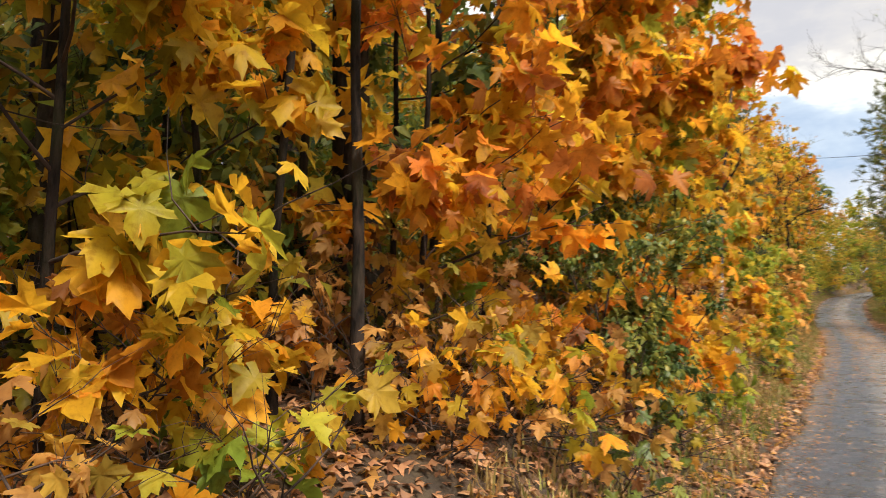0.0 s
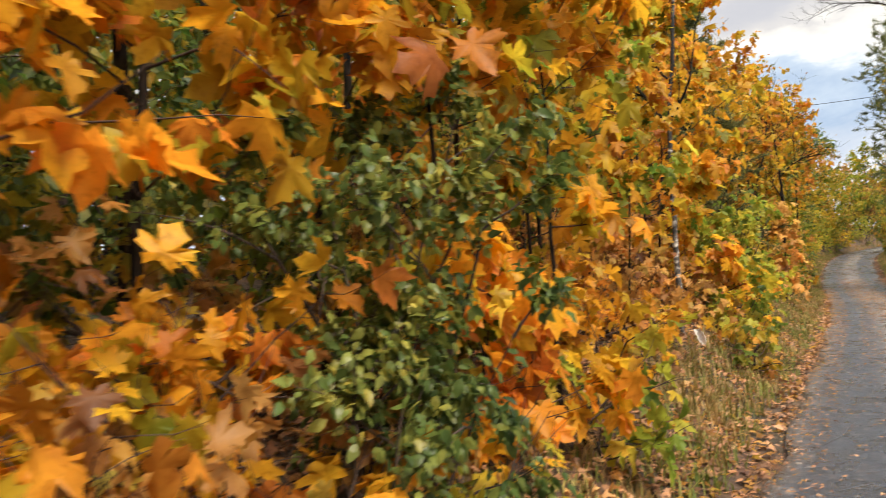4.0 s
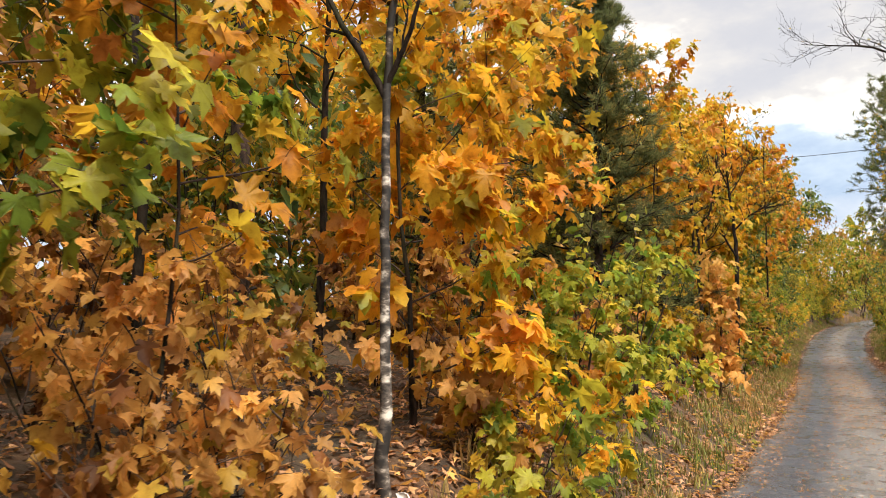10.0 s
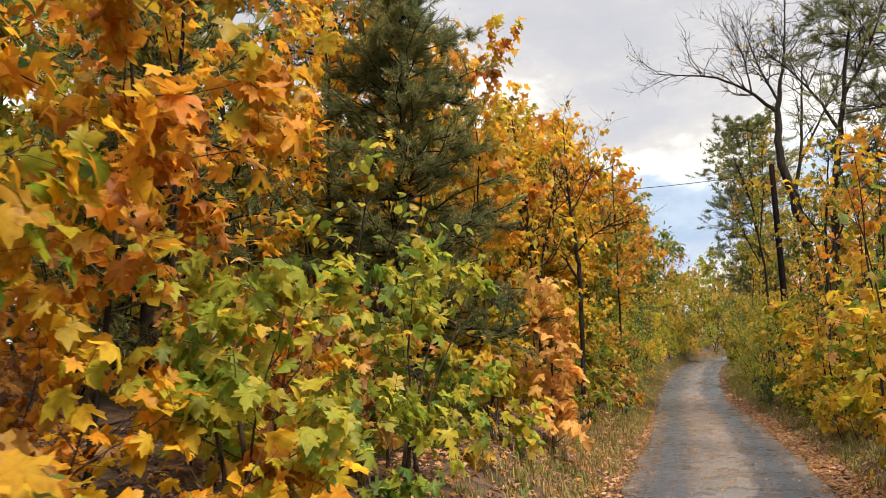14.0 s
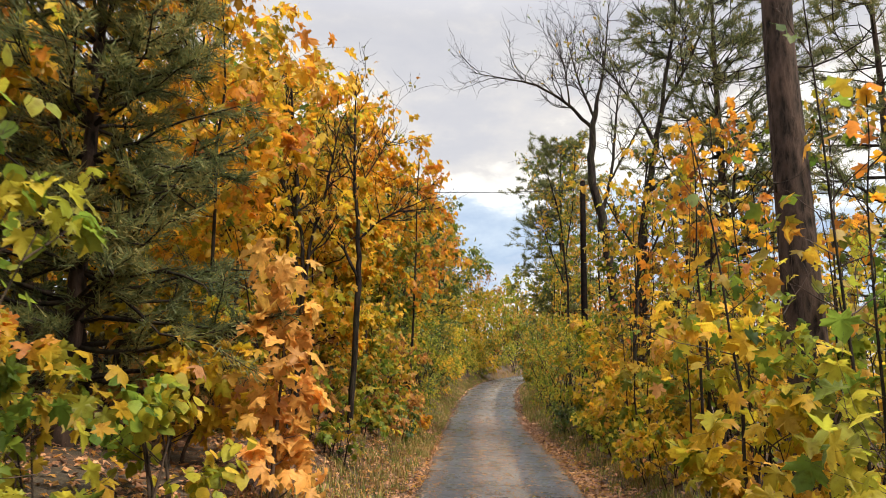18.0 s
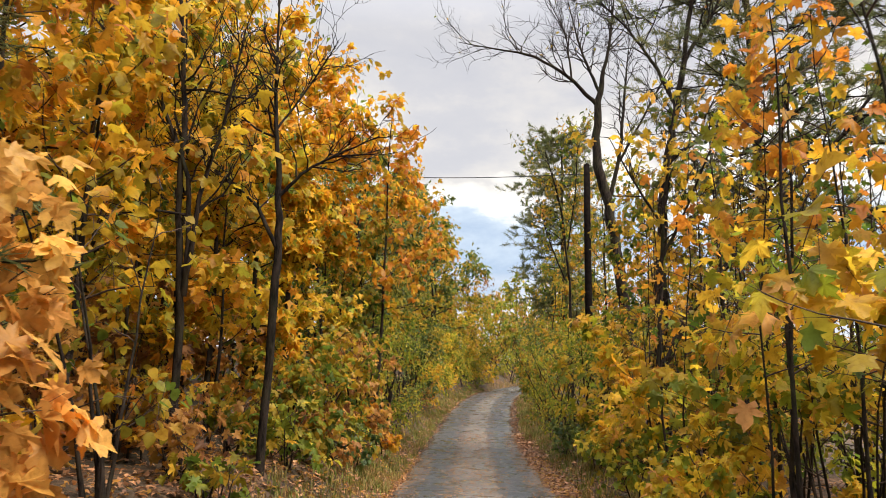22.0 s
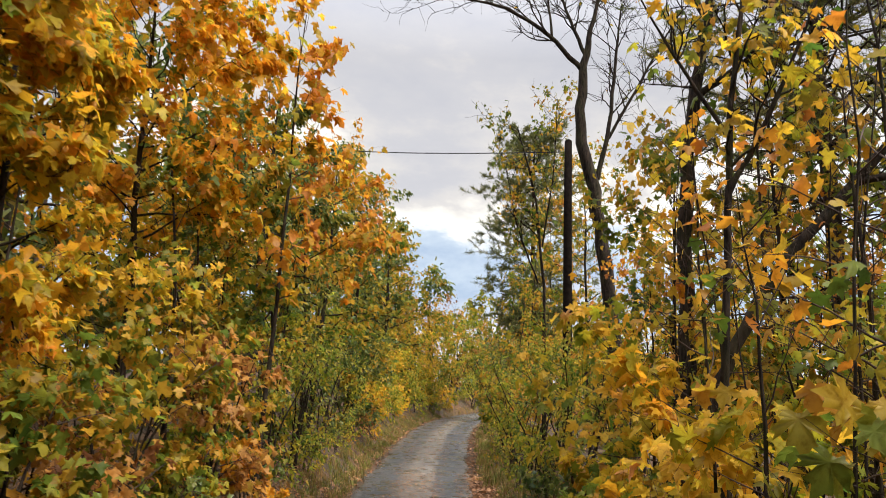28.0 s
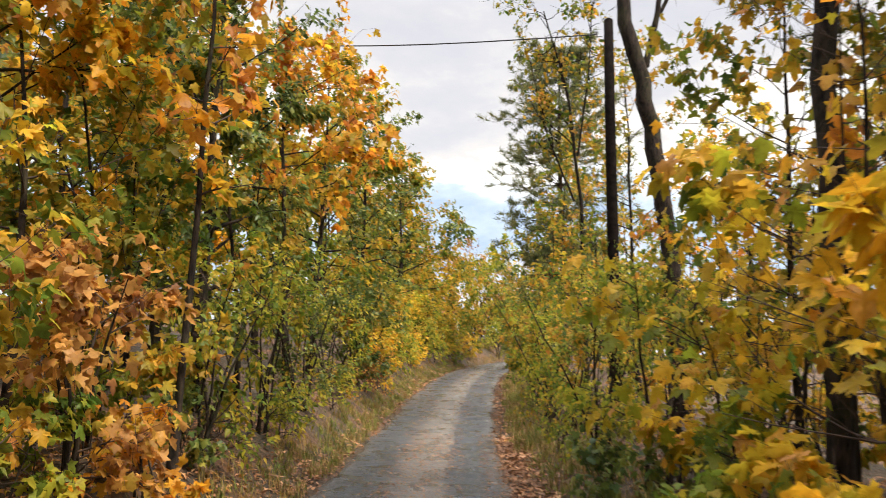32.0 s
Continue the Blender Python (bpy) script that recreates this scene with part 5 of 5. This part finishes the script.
for k in range(52):
    x, y = 2.6 + rods.uniform(0, 2.6), rods.uniform(18.5, 33)
    broadleaf("thin_sapling", "thin bare dark stem rising through the undergrowth", (x, y), rods.uniform(2.2, 4.8), rods.uniform(0.012, 0.024), ("olive" if k % 2 else "amber", "maple", 0.115, 26), "dark", crown=(0.3, 1.0), spread=0.7, limbs=7, seed=300 + k, group="thin stems beside the lane", twigs=2, sides=5, lean=(rods.uniform(-0.4, 0.4), 0))
for k, (x, y, h, c, s) in enumerate([(2.3, 33.2, 2.3, "lime", 0.8), (1.95, 35.6, 2.9, "lime", 0.9), (1.75, 38.0, 3.2, "olive", 1.0), (1.5, 40.6, 3.3, "lime", 1.0), (1.4, 43.3, 3.0, "olive", 1.1), (1.25, 46.3, 3.2, "green", 1.1), (1.2, 49.5, 3.2, "olive", 1.2), (1.4, 53.0, 3.2, "green", 1.2), (1.9, 57.0, 3.2, "olive", 1.2), (4.2, 36, 3.2, "lemon", 1.2), (3.8, 40, 3.4, "olive", 1.2), (3.7, 45, 3.6, "lemon", 1.3), (3.9, 50, 3.8, "olive", 1.3), (4.5, 55, 4.0, "lemon", 1.3), (4.4, 30.5, 2.2, "lemon", 1.1), (5.2, 27.5, 1.6, "olive", 1.1), (5.0, 24.5, 1.4, "olive", 1.1), (4.6, 18.0, 1.5, "green", 0.9), (3.6, 15.5, 1.4, "green", 0.9), (3.9, 12.5, 2.0, "olive", 1.0), (3.8, 9.0, 2.0, "lemon", 1.0), (3.9, 5.0, 2.0, "olive", 1.0), (4.0, 1.0, 2.0, "lemon", 1.0)]):
    broadleaf("hedge_shrub", "leafy shrub beside the lane", (x, y), h, 0.025, (c, "far" if c not in ("green", "lime") else "small", 0.085 if y < 42 else 0.14, 1700 if 30 < y < 45 else 1100), "dark", crown=(0.05, 1.0), spread=s, limbs=30, seed=170 + k, stems=6, category="shrub", twigs=5, group="shrubs along the open side")

bank = random.Random(41)
for k in range(12):
    y = 46.0 + 1.7 * k
    x = float(lane_x(y)) - HALF - bank.uniform(0.7, 1.3)
    broadleaf("low_shrub", "sunlit yellow-green shrub at the foot of the far bank", (x, y), bank.uniform(1.2, 2.0), 0.014, (bank.choice(("lime", "yellow", "lemon", "lime")), "small", 0.12, 560), "dark", crown=(0.02, 1.0), spread=0.7, limbs=18, seed=840 + k, stems=4, category="shrub", twigs=4, group="low growth along the lane")
# shrubs and trees closing the view where the lane bends away
for k, (x, y, h, c) in enumerate([(-4.0, 64, 4.6, "lemon"), (-3.2, 68, 5.2, "olive"), (-2.2, 73, 5.4, "lime"), (-1.0, 78, 6.0, "olive"), (0.8, 84, 6.6, "rust"), (3.0, 92, 7.5, "olive"), (6.5, 96, 8.0, "rust"), (-5.4, 74, 7.5, "olive"), (-3.6, 84, 8.0, "rust"), (2.4, 61, 4.0, "olive"), (3.4, 66, 4.6, "lemon"), (4.8, 71, 5.0, "olive"), (6.8, 76, 5.6, "lime"), (9.5, 82, 6.4, "olive"), (10.5, 95, 8.5, "lemon")]):
    broadleaf("far_shrub", "tall autumn shrub where the lane bends away", (x, y), h, 0.04, (c, "small", 0.22, 1700), "dark", crown=(0.03, 1.0), spread=1.9, limbs=26, seed=800 + k, stems=5, category="shrub", twigs=4, group="shrubs at the bend")

# tall thicket closing the wood behind the bank
thicket = random.Random(21)
BUSH = [broadleaf("thicket_shrub", "tall dark thicket shrub deep in the wood", (-8.0, -4.0 - 3 * k), 4.2, 0.03, (c, "small", 0.24, 750), "dark", crown=(0.02, 1.0), spread=1.7, limbs=22, seed=560 + k, category="shrub", twigs=3, group="thicket deep in the wood") for k, c in enumerate(("olive", "green", "amber"))]
for k in range(20):
    x, y = -7.4 - thicket.uniform(0, 1.2), 1.0 + 2.1 * k + thicket.uniform(-0.6, 0.6)
    ob = copy_thing(BUSH[k % 3], pose(x, y, float(ground_z(x, y)) - 0.1, 0, 0, thicket.uniform(0, 360)))
    ob.scale = (1.2, 1.2, 1.25)
for k in range(12):
    x, y = -10.6 - thicket.uniform(0, 1.5), 4.0 + 2.4 * k + thicket.uniform(-0.6, 0.6)
    ob = copy_thing(BUSH[k % 3], pose(x, y, float(ground_z(x, y)) - 0.1, 0, 0, thicket.uniform(0, 360)))
    ob.scale = (1.6, 1.6, 1.6)
for k in range(30):
    x, y = -9.2 - thicket.uniform(0, 0.8), -1.0 + 1.3 * k + thicket.uniform(-0.4, 0.4)
    ob = copy_thing(BUSH[k % 3], pose(x, y, float(ground_z(x, y)) - 0.2, 0, 0, thicket.uniform(0, 360)))
    ob.scale = (1.1, 1.1, 0.9)
# low growth closing the foot of the hedges
foot = random.Random(31)
for k in range(26):
    side = -1 if k < 14 else 1
    y = (29.0 + 1.35 * k if k < 14 else 30.5 + 1.3 * (k - 14)) + foot.uniform(-0.3, 0.3)
    x = float(lane_x(y)) + side * (HALF + foot.uniform(0.75, 1.25))
    c = foot.choice(("olive", "lime", "rust", "green") if k < 14 else ("olive", "lime", "green"))
    broadleaf("low_shrub", "low leafy growth at the foot of the hedge", (x, y), foot.uniform(0.5, 0.9), 0.01, (c, "maple" if y < 33 else "small", 0.075, 300), "dark", crown=(0.03, 1.0), spread=0.45, limbs=16, seed=600 + k, stems=3, category="shrub", group="low growth along the lane", twigs=3)
for k in range(7):
    y = 23.6 + 1.1 * k + foot.uniform(-0.2, 0.2)
    x = float(lane_x(y)) + HALF + foot.uniform(0.85, 1.3)
    broadleaf("low_shrub", "low maple shoots with yellow-green leaves at the hedge's foot", (x, y), foot.uniform(0.5, 0.95), 0.01, (foot.choice(("lime", "lemon", "olive")), "maple", 0.085, 260), "dark", crown=(0.03, 1.0), spread=0.5, limbs=16, seed=640 + k, stems=3, category="shrub", group="low growth along the lane", twigs=3)
# the wood behind the bank: a few trees repeated
wood = random.Random(7)
PROTO = [broadleaf("wood_tree", "dense autumn tree deep in the wood", (-9.5, 70 + 4 * k), 8.0, 0.08, (c, "small", 0.40, 1050), "dark", crown=(0.06, 1.0), spread=2.5, limbs=12, seed=400 + k, twigs=3, group="trees deep in the wood") for k, c in enumerate(("olive", "lime", "green", "olive"))]
for k in range(46):
    if k < 32:
        x, y = -6.8 - 5.0 * (k % 2) - wood.uniform(0, 2.0), -14 + 86 * (k // 2) / 15 + wood.uniform(-1.5, 1.5)
    else:
        x, y = -12 + 2.4 * (k - 32) + wood.uniform(-1, 1), 82 + wood.uniform(-4, 8)
    ob = copy_thing(PROTO[wood.randrange(4)], pose(x, y, float(ground_z(x, y)) - 0.1, 0, 0, wood.uniform(0, 360)))
    s = wood.uniform(0.85, 1.2)
    ob.scale = (s, s, s * wood.uniform(0.9, 1.1))


def far_wood(name, label, spots, seed):
    rng = np.random.default_rng(seed)
    for c in ("olive", "green", "lime"):
        pos = []
        for x, y, h in spots:
            if rng.uniform() < 0.35:
                n = 110
                a = rng.normal(size=(n, 3))
                a = unit(a) * rng.uniform(0.3, 1, (n, 1)) ** 0.5 * np.array([2.6, 2.6, h * 0.5]) * (1 + 0.3 * np.sin(a[:, :1] * 5))
                pos.append(a + np.array([x, y, float(ground_z(x, y)) + h * 0.5]))
        pos = np.concatenate(pos)
        out = unit(rng.normal(size=pos.shape))
        me = leaves_mesh(name, rng, pos, leaf_frames(rng, pos, out), 0.8 * rng.uniform(0.6, 1.4, len(pos)), "small", LEAF[c])
        tagged(part(name, me), label, "woods", "", "stuff")


far_wood("far_woods", "distant autumn woods closing the view", [(wood.uniform(-30, 34), wood.uniform(86, 125), wood.uniform(5, 8)) for k in range(90)], 201)
far_wood("far_woods", "low woods beyond the open slope", [(wood.uniform(34, 70), wood.uniform(-20, 140), wood.uniform(5, 8)) for k in range(90)], 203)

# ---- pole, wire, litter, grass ----
WOODPOLE = plain_material("tarred_pole_wood", (0.004, 0.003, 0.003), (0.016, 0.012, 0.010), 9, 0.95, 0.4, 0.05)
STEEL = plain_material("grey_steel", (0.12, 0.12, 0.12), (0.22, 0.22, 0.22), 20, 0.5)
pole = stand("utility_pole", 2.75, 40.3, "dark weathered wooden utility pole among shrubs", "pole")
tubes = Tubes()
pz = float(pole.location.z)
tubes.add([(0.0, 0, 0), (0.01, 0, 3), (0.02, 0, 6), (0.04, 0, 8.55 - pz), (0.04, 0, 8.6 - pz)], [0.125, 0.115, 0.105, 0.095, 0.03], 12)
part("shaft", tubes.mesh("shaft", WOODPOLE), pole)
tubes = Tubes()
tubes.add([(-0.1, 0, 8.2 - pz), (-0.2, 0, 8.2 - pz), (-0.2, 0, 8.3 - pz)], [0.012, 0.012, 0.03], 6)
part("insulator", tubes.mesh("insulator", STEEL), pole, "grey insulator on a bracket")
wire = tagged(new("overhead_wire"), "thin black overhead wire sagging across the lane", "wire")
wire.location = (2.55, 40.3, 8.25)
tubes = Tubes()
fx = np.linspace(0, 1, 30)
tubes.add(np.c_[-14 * fx, 0.6 * fx, -0.25 * np.sin(fx * math.pi) * 2 + 1.4 * fx], np.full(30, 0.014), 5)
part("cable", tubes.mesh("cable", plain_material("black_rubber", (0.01, 0.01, 0.01), (0.03, 0.03, 0.03), 30, 0.6)), wire)
conifer("scots_pine", "tall pine behind the wood carrying the wire", (-11.6, 40.9), 13, 0.16, 2.4, 12000, crown=(0.5, 1.0), seed=350, whorls=8, per=6, shape="round", size=0.22)


def bark_scrap():
    """A pale torn piece of bark leaning at the birch's foot."""
    rng = np.random.default_rng(4)
    u, v = np.meshgrid(np.linspace(-1, 1, 7), np.linspace(0, 1, 9))
    w = 0.055 * (1 - 0.75 * (v - 0.35) ** 2) * np.where(v > 0.75, 1.4 - v * 1.0, 1)
    x, z = u * w + 0.08 * v, 0.25 * (1 - v)
    y = -0.035 * u ** 2 + 0.05 * v + rng.normal(0, 0.004, u.shape)
    top = np.stack([x, y, z], -1).reshape(-1, 3)
    low = top + np.array([0, 0.012, 0])
    n, m = 7, 9
    i, j = np.meshgrid(np.arange(n - 1), np.arange(m - 1))
    a = (j * n + i).ravel()
    f = np.stack([a, a + 1, a + n + 1, a + n], -1)
    rim = [k for k in range(n)] + [k * n + n - 1 for k in range(1, m)] + [(m - 1) * n + k for k in range(n - 2, -1, -1)] + [k * n for k in range(m - 2, 0, -1)]
    side = [(p, q, q + n * m, p + n * m) for p, q in zip(rim, rim[1:] + rim[:1])]
    faces = np.concatenate([f, f[:, ::-1] + n * m, np.array(side)])
    me = raw_mesh("bark_scrap", np.concatenate([top, low]), faces, plain_material("white_bark", (0.72, 0.68, 0.62), (0.9, 0.88, 0.84), 18, 0.7))
    ob = part("bark_scrap", me)
    ob.location = (-1.16, 10.85, float(ground_z(-1.16, 10.85)) - 0.01)
    ob.scale = (0.75, 0.75, 0.75)
    return tagged(ob, "pale torn strip of birch bark at the birch's foot", "bark")


bark_scrap()


def scatter(rng, n, y0, y1, d0, d1, side, power=1.0):
    """Places on the ground, d metres out from the lane's edge."""
    y = rng.uniform(y0, y1, n)
    d = d0 + (d1 - d0) * rng.uniform(0, 1, n) ** power
    x = lane_x(y) + side * (HALF + d)
    return x, y


def fallen_leaves():
    rng = np.random.default_rng(88)
    spots = []
    for n, y0, y1, d0, d1, side, power in ((2600, 2, 30, -0.12, 0.55, -1, 1), (2200, 28, 62, -0.12, 0.5, -1, 1), (3200, 8, 34, -0.10, 0.75, 1, 1), (3000, 14, 40, -0.12, 0.5, 1, 1), (2600, 32, 62, -0.1, 0.6, 1, 1), (8500, 0, 14, 0.3, 4.0, -1, 1), (7000, 14, 34, 0.4, 4.0, -1, 1), (2600, 16, 40, 0.6, 4.0, 1, 1), (5000, 13, 46, -1.75, -0.55, -1, 1), (500, 2, 14, -1.9, -0.3, -1, 1), (3000, 20, 40, -1.6, -0.75, -1, 1), (5000, 8, 36, 0.15, 1.7, -1, 1), (5500, -1.0, 8.5, 0.2, 2.2, -1, 1), (3500, 2, 34, -0.35, 0.12, -1, 1), (4500, 12, 40, -0.35, 0.35, 1, 1), (2600, 44, 62, -2.2, -0.1, -1, 1)):
        spots.append(np.stack(scatter(rng, n, y0, y1, d0, d1, side, power), -1))
    xy = np.concatenate(spots)
    z = ground_z(xy[:, 0], xy[:, 1])
    on = np.abs(xy[:, 0] - lane_x(xy[:, 1])) < HALF
    z = np.where(on, lane_z(xy[:, 1]) + 0.045, z + 0.02) + rng.uniform(0, 0.02, len(z))
    pos = np.c_[xy, z]
    nor = unit(np.array([0, 0, 1.0]) + rng.normal(0, 0.28, pos.shape) * np.where(on, 0.3, 1)[:, None])
    a = rng.uniform(0, 6.283, len(pos))
    tip = np.c_[np.cos(a), np.sin(a), np.zeros(len(a))]
    tip = unit(tip - (tip * nor).sum(1)[:, None] * nor)
    frames = np.stack([np.cross(tip, nor), tip, nor], -1)
    sizes = rng.uniform(0.04, 0.10, len(pos)) * np.where(on, 0.42, 1)
    third = rng.integers(0, 3, len(pos))
    third[pos[:, 1] > 34] = 3
    for k, key in enumerate(("litter", "litter", "rust", "litter")):
        s = third == k
        tagged(part("fallen_leaves", leaves_mesh("fallen_leaves", rng, pos[s], frames[s], sizes[s] * (1.3 if k == 3 else 1), "far" if k < 3 else "small", LEAF[key])), "scattered brown and orange fallen leaves along the lane", "leaves", "", "stuff")


fallen_leaves()


def grass(name, label, mat, sets, seed):
    rng = np.random.default_rng(seed)
    vs, n = [], 0
    for count, y0, y1, d0, d1, side, tall in sets:
        tx, ty = scatter(rng, count // 14, y0, y1, d0, d1, side)
        x = np.repeat(tx, 14) + rng.normal(0, 0.05, len(tx) * 14)
        y = np.repeat(ty, 14) + rng.normal(0, 0.05, len(tx) * 14)
        h = tall * rng.uniform(0.45, 1.2, len(x)) * np.repeat(rng.uniform(0.5, 1.15, len(tx)), 14)
        z = ground_z(x, y) - 0.01
        a = rng.uniform(0, 6.283, len(x))
        bend = rng.uniform(0.1, 0.75, len(x)) * h
        side_v = np.stack([-np.sin(a), np.cos(a), 0 * a], -1) * (0.004 + 0.004 * rng.uniform(0, 1, len(x)))[:, None]
        out = np.stack([np.cos(a), np.sin(a), 0 * a], -1)
        p0 = np.stack([x, y, z], -1)
        p1 = p0 + out * (0.3 * bend)[:, None] + np.array([0, 0, 1]) * (0.6 * h)[:, None]
        p2 = p0 + out * bend[:, None] + np.array([0, 0, 1]) * (0.95 * h)[:, None]
        vs.append(np.stack([p0 - side_v, p0 + side_v, p1 + side_v * 0.8, p1 - side_v * 0.8, p2], 1))
    v = np.concatenate(vs)
    m = len(v)
    b = np.arange(m)[:, None] * 5
    t = np.concatenate([b + np.array([[0, 1, 2]]), b + np.array([[0, 2, 3]]), b + np.array([[3, 2, 4]])])
    tagged(part(name, raw_mesh(name, v.reshape(-1, 3), t, mat)), label, "grass", "", "stuff")


grass("dry_grass", "dry straw-coloured grass on the verges", GRASS, [(9500, 0.5, 30, 0.2, 1.0, -1, 0.16), (8000, 28, 62, 0.1, 0.8, -1, 0.17), (500, 8, 10.5, 0.5, 1.2, -1, 0.28), (300, 11.3, 12.6, 0.35, 1.1, -1, 0.3), (9000, 14, 40, 0.4, 1.6, 1, 0.17), (5000, 38, 62, 0.3, 1.0, 1, 0.24), (4000, 60, 84, 0.0, 2.2, -1, 0.35)], 91)
grass("green_grass", "short green grass along the lane", GREENGRASS, [(6500, 1.5, 30, 0.2, 0.9, -1, 0.14), (6000, 28, 62, 0.1, 0.7, -1, 0.16), (9000, 8, 40, 0.4, 1.4, 1, 0.14), (4000, 38, 62, 0.25, 0.9, 1, 0.22)], 92)
